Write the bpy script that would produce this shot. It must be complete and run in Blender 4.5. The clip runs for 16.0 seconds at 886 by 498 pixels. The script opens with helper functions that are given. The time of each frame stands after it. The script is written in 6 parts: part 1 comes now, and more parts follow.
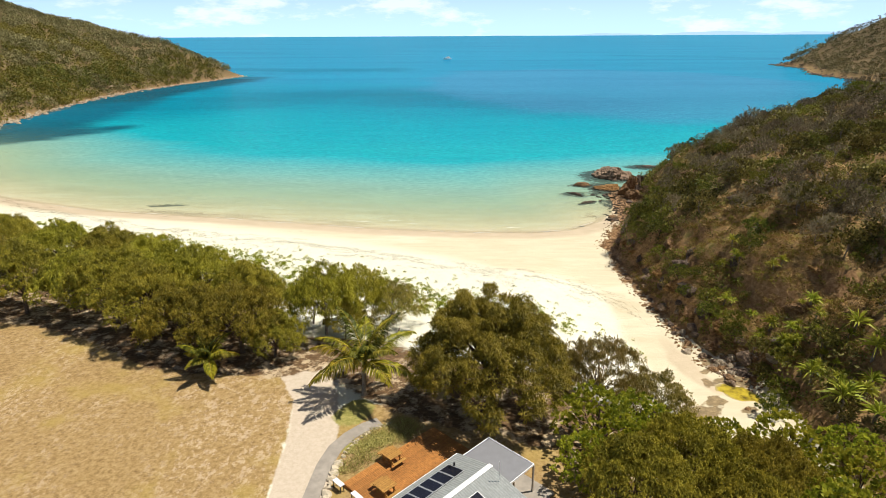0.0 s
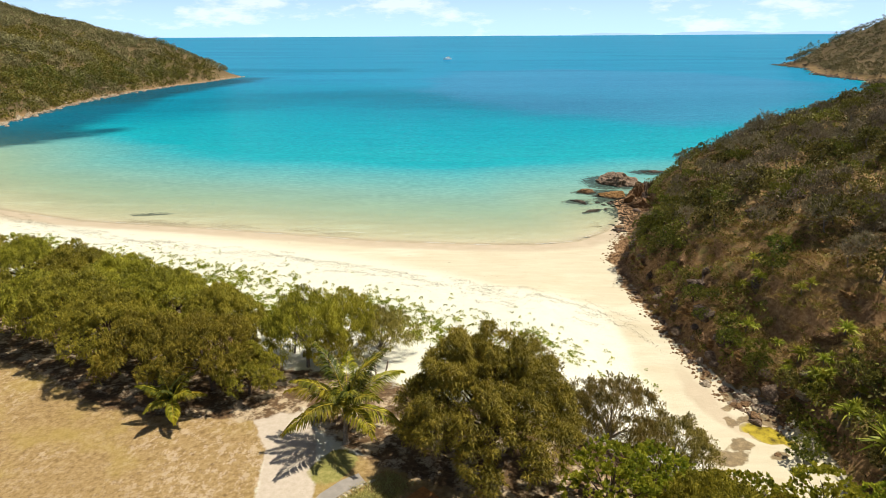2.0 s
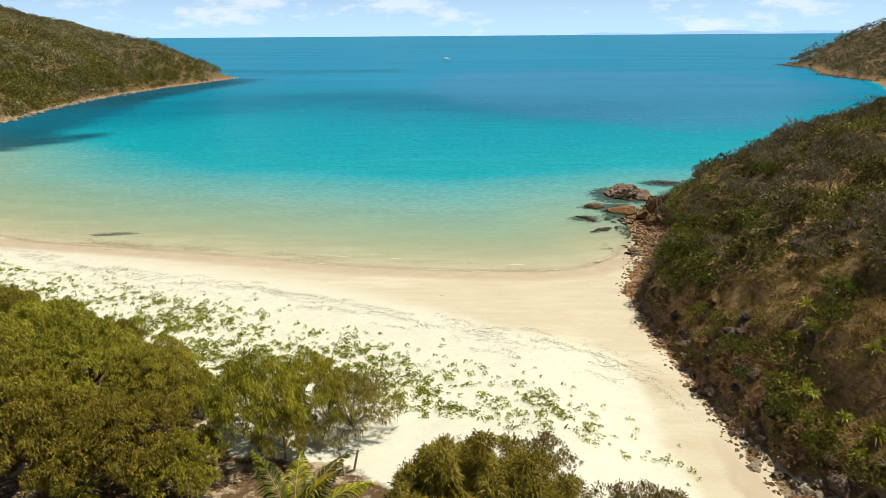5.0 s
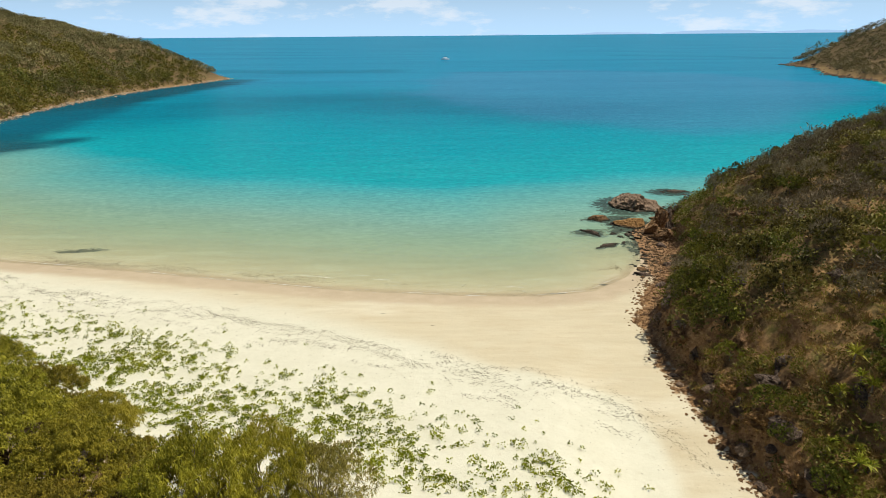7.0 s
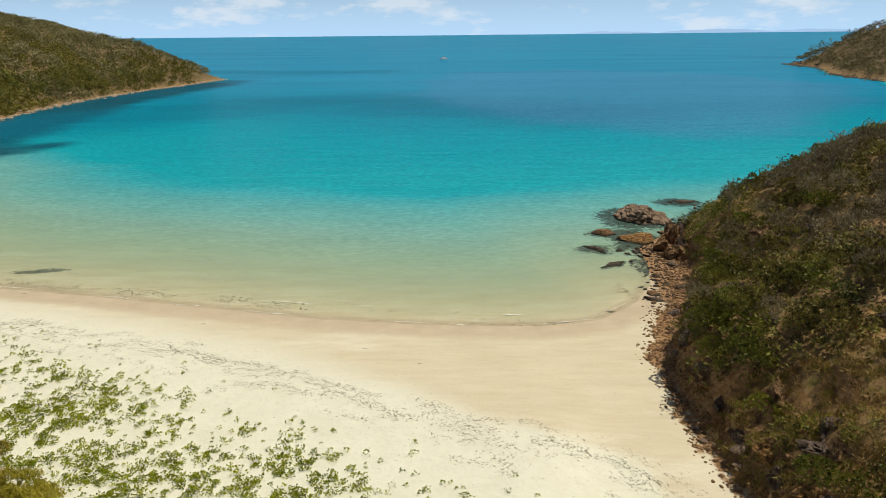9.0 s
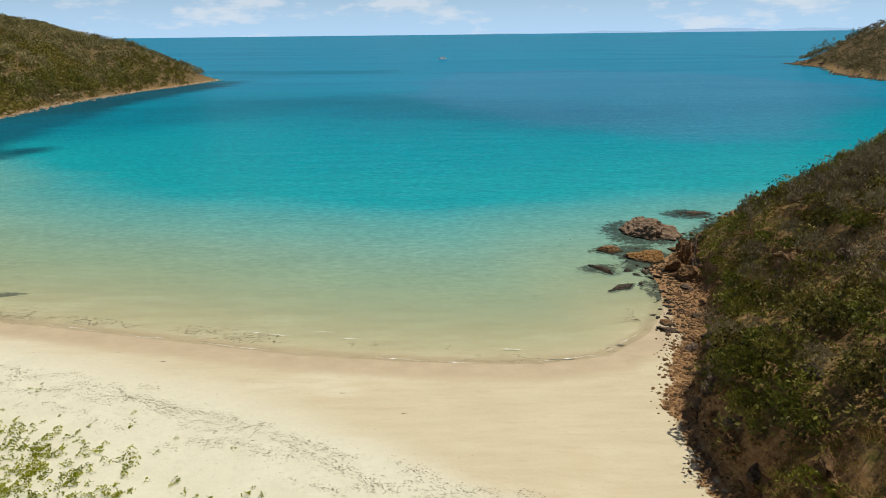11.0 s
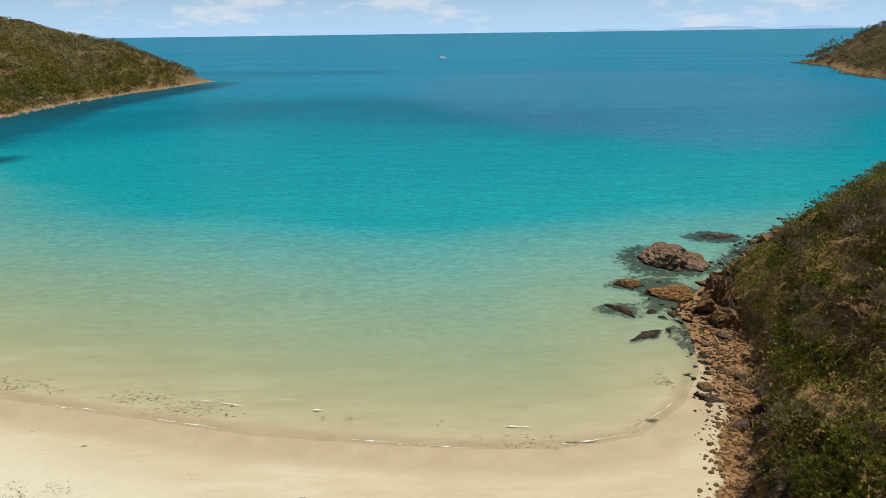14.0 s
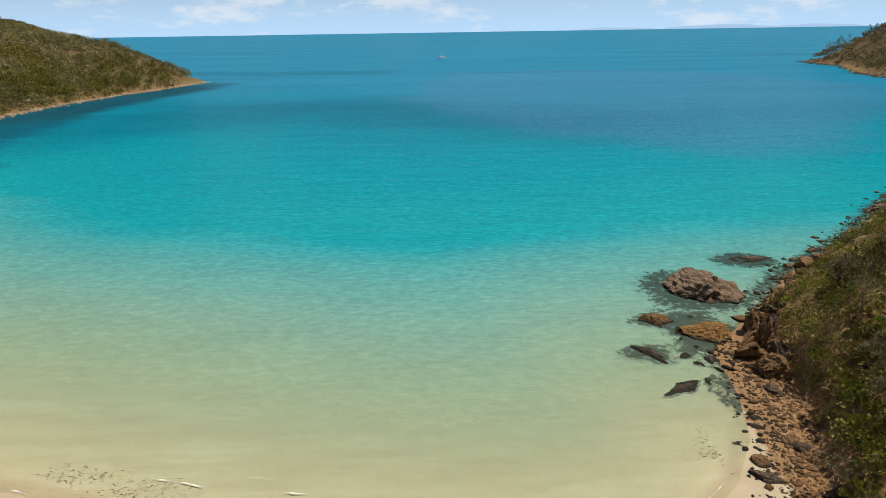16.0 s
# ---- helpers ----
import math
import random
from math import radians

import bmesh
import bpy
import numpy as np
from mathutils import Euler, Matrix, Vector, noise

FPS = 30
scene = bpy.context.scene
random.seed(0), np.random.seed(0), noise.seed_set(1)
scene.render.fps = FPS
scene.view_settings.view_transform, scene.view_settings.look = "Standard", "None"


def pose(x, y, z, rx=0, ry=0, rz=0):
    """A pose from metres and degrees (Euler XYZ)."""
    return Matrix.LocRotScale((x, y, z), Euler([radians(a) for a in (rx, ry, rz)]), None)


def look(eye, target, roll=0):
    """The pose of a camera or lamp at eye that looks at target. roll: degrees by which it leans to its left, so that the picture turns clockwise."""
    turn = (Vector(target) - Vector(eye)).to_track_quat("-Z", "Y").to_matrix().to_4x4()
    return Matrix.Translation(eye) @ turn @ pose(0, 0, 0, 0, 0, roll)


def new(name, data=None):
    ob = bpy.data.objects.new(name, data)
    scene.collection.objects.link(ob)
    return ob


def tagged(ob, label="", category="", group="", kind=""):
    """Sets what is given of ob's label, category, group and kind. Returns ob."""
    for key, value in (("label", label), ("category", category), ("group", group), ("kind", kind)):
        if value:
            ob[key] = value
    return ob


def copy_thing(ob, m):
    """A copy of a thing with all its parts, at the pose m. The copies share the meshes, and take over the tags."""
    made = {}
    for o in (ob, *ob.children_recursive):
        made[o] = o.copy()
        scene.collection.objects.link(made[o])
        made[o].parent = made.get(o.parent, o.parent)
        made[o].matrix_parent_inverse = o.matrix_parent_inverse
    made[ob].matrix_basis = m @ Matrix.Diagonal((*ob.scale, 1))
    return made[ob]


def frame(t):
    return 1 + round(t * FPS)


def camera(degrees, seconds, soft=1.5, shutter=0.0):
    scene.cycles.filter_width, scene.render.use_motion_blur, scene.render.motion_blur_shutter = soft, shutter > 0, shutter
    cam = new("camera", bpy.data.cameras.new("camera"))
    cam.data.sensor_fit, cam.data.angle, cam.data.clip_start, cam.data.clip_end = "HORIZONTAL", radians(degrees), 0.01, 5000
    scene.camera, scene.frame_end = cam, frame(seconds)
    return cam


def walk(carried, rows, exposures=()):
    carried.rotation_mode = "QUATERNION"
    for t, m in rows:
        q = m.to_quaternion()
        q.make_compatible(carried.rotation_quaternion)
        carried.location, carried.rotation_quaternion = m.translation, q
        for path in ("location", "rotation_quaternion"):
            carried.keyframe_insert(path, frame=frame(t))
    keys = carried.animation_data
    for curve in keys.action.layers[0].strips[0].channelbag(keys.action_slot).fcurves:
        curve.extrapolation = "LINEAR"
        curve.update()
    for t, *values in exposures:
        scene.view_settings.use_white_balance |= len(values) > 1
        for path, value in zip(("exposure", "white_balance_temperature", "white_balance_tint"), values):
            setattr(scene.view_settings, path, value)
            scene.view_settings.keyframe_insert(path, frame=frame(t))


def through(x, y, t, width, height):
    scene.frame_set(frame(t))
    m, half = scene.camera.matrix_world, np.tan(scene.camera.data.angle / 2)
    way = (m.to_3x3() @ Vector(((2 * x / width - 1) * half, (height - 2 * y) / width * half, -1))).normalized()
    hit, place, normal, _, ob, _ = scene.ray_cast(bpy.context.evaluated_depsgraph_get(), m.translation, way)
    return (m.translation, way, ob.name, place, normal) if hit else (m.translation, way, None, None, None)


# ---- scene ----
cam = camera(73.7, 16.0, soft=0.6)
# seconds, x, y, z, yaw, pitch, roll
ROWS = [
    (0.0, 0.249, -5.361, 33.297, -0.063, -19.909, -0.294),
    (1.0, 0.587, -2.461, 33.316, -0.037, -19.909, -0.316),
    (2.0, 0.890, 0.945, 33.335, -0.023, -19.910, -0.340),
    (3.0, 1.212, 4.720, 33.357, -0.018, -19.914, -0.366),
    (4.2, 1.671, 9.577, 33.388, -0.024, -19.921, -0.400),
    (5.2, 2.132, 13.788, 33.419, -0.034, -19.929, -0.431),
    (6.3, 2.721, 18.503, 33.461, -0.050, -19.942, -0.467),
    (7.0, 3.134, 21.519, 33.493, -0.062, -19.952, -0.491),
    (8.0, 3.758, 25.825, 33.546, -0.078, -19.968, -0.527),
    (9.2, 4.525, 30.977, 33.623, -0.096, -19.993, -0.573),
    (10.2, 5.139, 35.271, 33.701, -0.107, -20.017, -0.613),
    (11.3, 5.744, 40.037, 33.801, -0.111, -20.049, -0.660),
    (12.0, 6.071, 43.125, 33.875, -0.109, -20.071, -0.692),
    (12.5, 6.270, 45.374, 33.932, -0.105, -20.089, -0.715),
    (13.0, 6.434, 47.670, 33.993, -0.099, -20.107, -0.738),
    (13.5, 6.562, 50.026, 34.058, -0.089, -20.127, -0.762),
    (14.0, 6.650, 52.456, 34.128, -0.077, -20.148, -0.786),
    (14.5, 6.697, 54.974, 34.203, -0.061, -20.171, -0.811),
    (15.0, 6.700, 57.596, 34.282, -0.042, -20.194, -0.836),
    (15.5, 6.659, 60.339, 34.367, -0.019, -20.219, -0.862),
    (16.0, 6.573, 63.223, 34.456, 0.008, -20.245, -0.889),
]


def heading(yaw, pitch):
    a, b = radians(yaw), radians(pitch)
    return Vector((-math.sin(a) * math.cos(b), math.cos(a) * math.cos(b), math.sin(b)))


EXPOSURES = [(0.0, 0.26, 6300, 10), (4.0, 0.06, 6320, 9), (9.0, -0.28, 6400, 8), (13.0, -0.37, 6440, 9), (16.0, -0.25, 6440, 9)]
walk(cam, [(t, look((x, y, z), Vector((x, y, z)) + heading(yaw, pitch), roll)) for t, x, y, z, yaw, pitch, roll in ROWS], EXPOSURES)

# ---------------------------------------------------------------- world, sun
SUN_EL, SUN_AZ = 65.0, 78.0   # elevation; azimuth clockwise from +y
sun_dir = Vector((math.sin(radians(SUN_AZ)) * math.cos(radians(SUN_EL)),
                  math.cos(radians(SUN_AZ)) * math.cos(radians(SUN_EL)), math.sin(radians(SUN_EL))))
sun = new("sun", bpy.data.lights.new("sun", "SUN"))
sun.data.energy, sun.data.angle, sun.data.color = 5.2, radians(0.55), (1.0, 0.905, 0.76)
sun.matrix_world = look(sun_dir * 300, (0, 0, 0))

world = bpy.data.worlds.new("world")
scene.world = world
world.use_nodes = True
wn, wl = world.node_tree.nodes, world.node_tree.links
wn.clear()
w_out, w_bg = wn.new("ShaderNodeOutputWorld"), wn.new("ShaderNodeBackground")
w_sky = wn.new("ShaderNodeTexSky")
w_sky.sky_type, w_sky.sun_disc = "NISHITA", False
w_sky.sun_elevation, w_sky.sun_rotation = radians(SUN_EL), radians(SUN_AZ)
w_sky.air_density, w_sky.dust_density, w_sky.ozone_density = 1.0, 0.3, 2.0
w_bg.inputs["Strength"].default_value = 0.05
# thin broken cloud low over the sea
w_tc, w_map, w_noise, w_ramp = (wn.new(k) for k in ("ShaderNodeTexCoord", "ShaderNodeMapping", "ShaderNodeTexNoise", "ShaderNodeValToRGB"))
w_map.inputs["Scale"].default_value = (4.2, 4.2, 13.0)
w_map.inputs["Location"].default_value = (0.62, 0.0, 0.12)
w_noise.inputs["Scale"].default_value, w_noise.inputs["Detail"].default_value, w_noise.inputs["Roughness"].default_value = 2.1, 8.0, 0.6
w_ramp.color_ramp.elements[0].position, w_ramp.color_ramp.elements[1].position = 0.53, 0.64
w_ramp.color_ramp.elements[0].color, w_ramp.color_ramp.elements[1].color = (0, 0, 0, 1), (0.5, 0.5, 0.5, 1)
w_mix = wn.new("ShaderNodeMix")
w_mix.data_type = "RGBA"
w_mix.inputs["B"].default_value = (21.0, 21.0, 21.4, 1)
wl.new(w_tc.outputs["Generated"], w_map.inputs["Vector"])
wl.new(w_map.outputs["Vector"], w_noise.inputs["Vector"])
wl.new(w_noise.outputs["Fac"], w_ramp.inputs["Fac"])
wl.new(w_ramp.outputs["Color"], w_mix.inputs["Factor"])
w_tint = wn.new("ShaderNodeMix")
w_tint.data_type, w_tint.blend_type = "RGBA", "MULTIPLY"
w_tint.inputs["Factor"].default_value = 1.0
w_tint.inputs["B"].default_value = (0.72, 0.72, 0.74, 1)
wl.new(w_sky.outputs["Color"], w_tint.inputs["A"])
# pale haze towards the horizon
w_sep, w_low, w_haze = wn.new("ShaderNodeSeparateXYZ"), wn.new("ShaderNodeMapRange"), wn.new("ShaderNodeMix")
w_low.interpolation_type = "SMOOTHSTEP"
w_low.inputs["From Min"].default_value, w_low.inputs["From Max"].default_value = 0.19, -0.02
w_haze.data_type = "RGBA"
w_haze.inputs["B"].default_value = (12.0, 17.4, 23.4, 1)
wl.new(w_tc.outputs["Generated"], w_sep.inputs[0])
wl.new(w_sep.outputs["Z"], w_low.inputs["Value"])
wl.new(w_low.outputs["Result"], w_haze.inputs["Factor"])
wl.new(w_tint.outputs["Result"], w_haze.inputs["A"])
wl.new(w_haze.outputs["Result"], w_mix.inputs["A"])
wl.new(w_mix.outputs["Result"], w_bg.inputs["Color"])
wl.new(w_bg.outputs["Background"], w_out.inputs["Surface"])

# ---------------------------------------------------------------- materials
class Nodes:
    """A small helper round one material's node tree."""

    def __init__(self, name):
        self.mat = bpy.data.materials.new(name)
        self.mat.use_nodes = True
        self.tree = self.mat.node_tree
        self.n, self.l = self.tree.nodes, self.tree.links
        self.bsdf = self.n["Principled BSDF"]
        self.out = self.n["Material Output"]
        self.geo = self.n.new("ShaderNodeNewGeometry")

    def link(self, a, b):
        self.l.new(a, b)

    def noise(self, scale, detail=4.0, rough=0.55, stretch=None, offset=0.0):
        v = self.geo.outputs["Position"]
        if stretch or offset:
            m = self.n.new("ShaderNodeMapping")
            m.inputs["Scale"].default_value = stretch or (1, 1, 1)
            m.inputs["Location"].default_value = (offset, offset * 0.7, offset * 0.3)
            self.link(v, m.inputs["Vector"])
            v = m.outputs["Vector"]
        t = self.n.new("ShaderNodeTexNoise")
        t.inputs["Scale"].default_value, t.inputs["Detail"].default_value, t.inputs["Roughness"].default_value = scale, detail, rough
        self.link(v, t.inputs["Vector"])
        return t.outputs["Fac"]

    def attr(self, name):
        a = self.n.new("ShaderNodeAttribute")
        a.attribute_name = name
        return a.outputs["Fac"]

    def ramp(self, fac, stops, linear=True):
        r = self.n.new("ShaderNodeValToRGB")
        e = r.color_ramp.elements
        while len(e) < len(stops):
            e.new(0.5)
        for k, (p, c) in zip(e, stops):
            k.position = p
            k.color = (*c, 1) if len(c) == 3 else c
        self.link(fac, r.inputs["Fac"])
        return r.outputs["Color"]

    def step(self, fac, a, b):
        m = self.n.new("ShaderNodeMapRange")
        m.interpolation_type = "SMOOTHSTEP"
        m.inputs["From Min"].default_value, m.inputs["From Max"].default_value = a, b
        self.link(fac, m.inputs["Value"])
        return m.outputs["Result"]

    def math(self, op, a, b=None, clamp=False):
        m = self.n.new("ShaderNodeMath")
        m.operation, m.use_clamp = op, clamp
        for i, v in enumerate((a, b)):
            if v is None:
                continue
            if isinstance(v, (int, float)):
                m.inputs[i].default_value = v
            else:
                self.link(v, m.inputs[i])
        return m.outputs[0]

    def mix(self, fac, a, b, blend="MIX"):
        m = self.n.new("ShaderNodeMix")
        m.data_type, m.blend_type = "RGBA", blend
        for key, v in (("Factor", fac), ("A", a), ("B", b)):
            if isinstance(v, (int, float)):
                m.inputs[key].default_value = v
            elif isinstance(v, tuple):
                m.inputs[key].default_value = (*v, 1) if len(v) == 3 else v
            else:
                self.link(v, m.inputs[key])
        return m.outputs["Result"]

    def bump(self, height, strength, distance):
        b = self.n.new("ShaderNodeBump")
        b.inputs["Strength"].default_value, b.inputs["Distance"].default_value = strength, distance
        self.link(height, b.inputs["Height"])
        self.link(b.outputs["Normal"], self.bsdf.inputs["Normal"])
        return b.outputs["Normal"]

    def finish(self, color, rough=0.8, metal=0.0, spec=0.3):
        if isinstance(color, tuple):
            self.bsdf.inputs["Base Color"].default_value = (*color, 1)
        else:
            self.link(color, self.bsdf.inputs["Base Color"])
        self.bsdf.inputs["Roughness"].default_value, self.bsdf.inputs["Metallic"].default_value = rough, metal
        self.bsdf.inputs["Specular IOR Level"].default_value = spec
        return self.mat


def plain(name, color, rough=0.7, metal=0.0, scale=6.0, vary=0.25, bump=0.1, spec=0.3, per_object=0.0):
    """A surface of one colour with grain and stains at two scales."""
    k = Nodes(name)
    a, b = k.noise(scale, 5), k.noise(scale * 0.13, 3, offset=7)
    dark = tuple(c * (1 - vary) for c in color)
    light = tuple(min(1, c * (1 + vary * 0.7)) for c in color)
    c = k.ramp(a, [(0.3, dark), (0.7, light)])
    c = k.mix(k.step(b, 0.45, 0.75), c, tuple(x * (1 - vary * 0.6) for x in color))
    if per_object:
        info = k.n.new("ShaderNodeObjectInfo")
        h = k.n.new("ShaderNodeHueSaturation")
        k.link(k.math("ADD", k.math("MULTIPLY", info.outputs["Random"], per_object), 1 - per_object / 2), h.inputs["Value"])
        k.link(c, h.inputs["Color"])
        c = h.outputs["Color"]
    if bump:
        k.bump(a, bump, 0.02)
    return k.finish(c, rough, metal, spec)


def foliage(name, dark, light, accent, through=0.25, patch=0.25):
    """Leaves: colour by plant or tuft ("tone"), by leaf and by patch, some light passing through."""
    k = Nodes(name)
    info = k.n.new("ShaderNodeObjectInfo")
    pick = k.math("ADD", k.math("MULTIPLY", k.attr("tone"), 0.74), k.math("MULTIPLY", k.geo.outputs["Random Per Island"], 0.26))
    c = k.ramp(pick, [(0.12, dark), (0.52, light), (0.92, accent)])
    c = k.mix(k.math("MULTIPLY", k.step(k.noise(patch, 3), 0.45, 0.7), 0.6), c, accent)
    c = k.mix(k.math("MULTIPLY", k.step(k.noise(patch * 3, 3, offset=11), 0.5, 0.75), 0.7), c, dark)
    h = k.n.new("ShaderNodeHueSaturation")
    k.link(k.math("ADD", k.math("MULTIPLY", info.outputs["Random"], 0.30), 0.85), h.inputs["Value"])
    k.link(k.math("ADD", k.math("MULTIPLY", info.outputs["Random"], 0.03), 0.485), h.inputs["Hue"])
    k.link(c, h.inputs["Color"])
    c = h.outputs["Color"]
    k.finish(c, 0.55, 0.0, 0.25)
    t, m = k.n.new("ShaderNodeBsdfTranslucent"), k.n.new("ShaderNodeMixShader")
    m.inputs["Fac"].default_value = through
    k.link(c, t.inputs["Color"])
    k.link(k.bsdf.outputs["BSDF"], m.inputs[1])
    k.link(t.outputs["BSDF"], m.inputs[2])
    k.link(m.outputs["Shader"], k.out.inputs["Surface"])
    return k.mat


def ground_material():
    k = Nodes("ground")
    fine, mid, big = k.noise(2.6, 9, 0.72), k.noise(0.35, 5), k.noise(0.08, 4)
    sand = k.ramp(mid, [(0.3, (0.620, 0.610, 0.485)), (0.7, (0.685, 0.675, 0.550))])
    streak = k.noise(0.5, 4, 0.6, stretch=(0.25, 1.4, 1), offset=3)
    damp = k.ramp(streak, [(0.3, (0.52, 0.450, 0.305)), (0.7, (0.595, 0.533, 0.380))])
    damp = k.mix(k.step(k.noise(0.16, 4, 0.6, stretch=(0.3, 1.2, 1), offset=9), 0.5, 0.7), damp, (0.64, 0.592, 0.450))
    damp = k.mix(k.math("MULTIPLY", k.step(k.noise(1.3, 7, 0.7, stretch=(0.5, 1.6, 1), offset=13), 0.52, 0.7), 0.4), damp, (0.47, 0.39, 0.26))
    damp = k.mix(k.math("MULTIPLY", k.step(k.noise(0.9, 6, 0.7, stretch=(0.16, 1.3, 1), offset=19), 0.56, 0.64), 0.3), damp, (0.50, 0.40, 0.27))
    sand = k.mix(k.math("MULTIPLY", k.step(k.noise(1.7, 7, 0.7, offset=17), 0.5, 0.72), 0.35), sand, (0.52, 0.48, 0.36))
    wet = k.ramp(mid, [(0.3, (0.45, 0.37, 0.255)), (0.7, (0.53, 0.445, 0.315))])
    edge = k.math("MULTIPLY", k.math("SUBTRACT", mid, 0.5), 0.5)
    c = k.mix(k.step(k.math("ADD", k.attr("damp"), edge), 0.0, 1.05), sand, damp)
    c = k.mix(k.step(k.math("ADD", k.attr("wet"), edge), 0.3, 0.7), c, wet)
    # dry lawn: straw with bare pale patches and some green
    lawn = k.ramp(fine, [(0.3, (0.14, 0.084, 0.034)), (0.5, (0.29, 0.195, 0.080)), (0.75, (0.42, 0.31, 0.155))])
    bare = k.step(k.noise(1.4, 10, 0.8, stretch=(1.3, 0.9, 1), offset=5), 0.51, 0.57)
    bare = k.math("MULTIPLY", k.math("MULTIPLY", bare, k.step(big, 0.40, 0.60)), 0.42)
    lawn = k.mix(bare, lawn, (0.62, 0.50, 0.36))
    lawn = k.mix(k.math("MULTIPLY", k.step(k.noise(0.22, 5, offset=21), 0.50, 0.72), 0.55), lawn, (0.33, 0.245, 0.06))
    edge2 = k.math("MULTIPLY", k.math("SUBTRACT", k.noise(0.9, 5, 0.6, offset=2), 0.5), 0.9)
    c = k.mix(k.step(k.math("ADD", k.attr("lawn"), edge2), 0.4, 0.6), c, lawn)
    dirt = k.ramp(fine, [(0.3, (0.43, 0.36, 0.27)), (0.7, (0.54, 0.465, 0.37))])
    c = k.mix(k.step(k.math("ADD", k.attr("path"), k.math("MULTIPLY", edge2, 0.6)), 0.4, 0.6), c, dirt)
    # brown leaf litter darkened to carry tree shade, pale sand patches between
    shaded_litter = k.ramp(fine, [(0.3, (0.045, 0.027, 0.014)), (0.55, (0.13, 0.078, 0.036)), (0.75, (0.36, 0.25, 0.14))])
    shaded_litter = k.mix(k.math("MULTIPLY", k.step(k.noise(0.7, 8, 0.75, offset=41), 0.48, 0.60), 0.85), shaded_litter, (0.50, 0.40, 0.26))
    c = k.mix(k.step(k.math("ADD", k.attr("shaded_litter"), edge2), 0.4, 0.65), c, shaded_litter)
    green = k.ramp(fine, [(0.3, (0.16, 0.16, 0.035)), (0.7, (0.34, 0.30, 0.10))])
    c = k.mix(k.step(k.math("ADD", k.attr("green"), k.math("MULTIPLY", edge2, 0.7)), 0.45, 0.65), c, green)
    # hillside soil, dead grass and outcrop
    soil = k.ramp(fine, [(0.25, (0.11, 0.066, 0.027)), (0.5, (0.29, 0.18, 0.075)), (0.75, (0.46, 0.31, 0.135))])
    soil = k.mix(k.step(k.noise(1.4, 8, 0.75, offset=37), 0.48, 0.60), soil, (0.120, 0.085, 0.035))
    soil = k.mix(k.math("MULTIPLY", k.step(k.noise(0.5, 8, 0.75, offset=31), 0.5, 0.62), 0.8), soil, (0.17, 0.15, 0.035))
    c = k.mix(k.step(k.math("ADD", k.attr("hill"), k.math("MULTIPLY", edge, 0.5)), 0.35, 0.6), c, soil)
    c = k.mix(k.math("MULTIPLY", k.attr("far"), 0.8), c, k.ramp(fine, [(0.3, (0.065, 0.050, 0.022)), (0.7, (0.15, 0.108, 0.052))]))
    up = k.n.new("ShaderNodeSeparateXYZ")
    k.link(k.geo.outputs["Normal"], up.inputs[0])
    rock = k.ramp(fine, [(0.25, (0.08, 0.042, 0.018)), (0.5, (0.27, 0.155, 0.070)), (0.75, (0.46, 0.31, 0.165))])
    face = k.math("MULTIPLY", k.step(k.math("ADD", up.outputs["Z"], k.math("MULTIPLY", edge2, 0.2)), 0.74, 0.62), k.attr("hill"))
    c = k.mix(face, c, rock)
    c = k.mix(k.step(k.math("ADD", k.attr("shelf"), edge2), 0.45, 0.65), c, rock)
    weed = k.ramp(mid, [(0.3, (0.05, 0.06, 0.045)), (0.7, (0.10, 0.10, 0.07))])
    c = k.mix(k.math("MULTIPLY", k.step(k.math("ADD", k.attr("weed"), k.math("MULTIPLY", edge2, 0.7)), 0.45, 0.6), 0.9), c, weed)
    drift = k.ramp(fine, [(0.3, (0.07, 0.044, 0.018)), (0.5, (0.17, 0.112, 0.045)), (0.75, (0.36, 0.26, 0.13))])
    c = k.mix(k.math("MULTIPLY", k.step(k.math("ADD", k.attr("drift"), edge2), 0.38, 0.58), 0.85), c, drift)
    k.bump(k.math("ADD", fine, k.math("MULTIPLY", mid, 2.0)), 0.35, 0.12)
    rgh = k.math("SUBTRACT", 0.95, k.math("MULTIPLY", k.attr("wet"), 0.45))
    k.finish(c, 0.9, 0.0, 0.25)
    k.link(rgh, k.bsdf.inputs["Roughness"])
    return k.mat


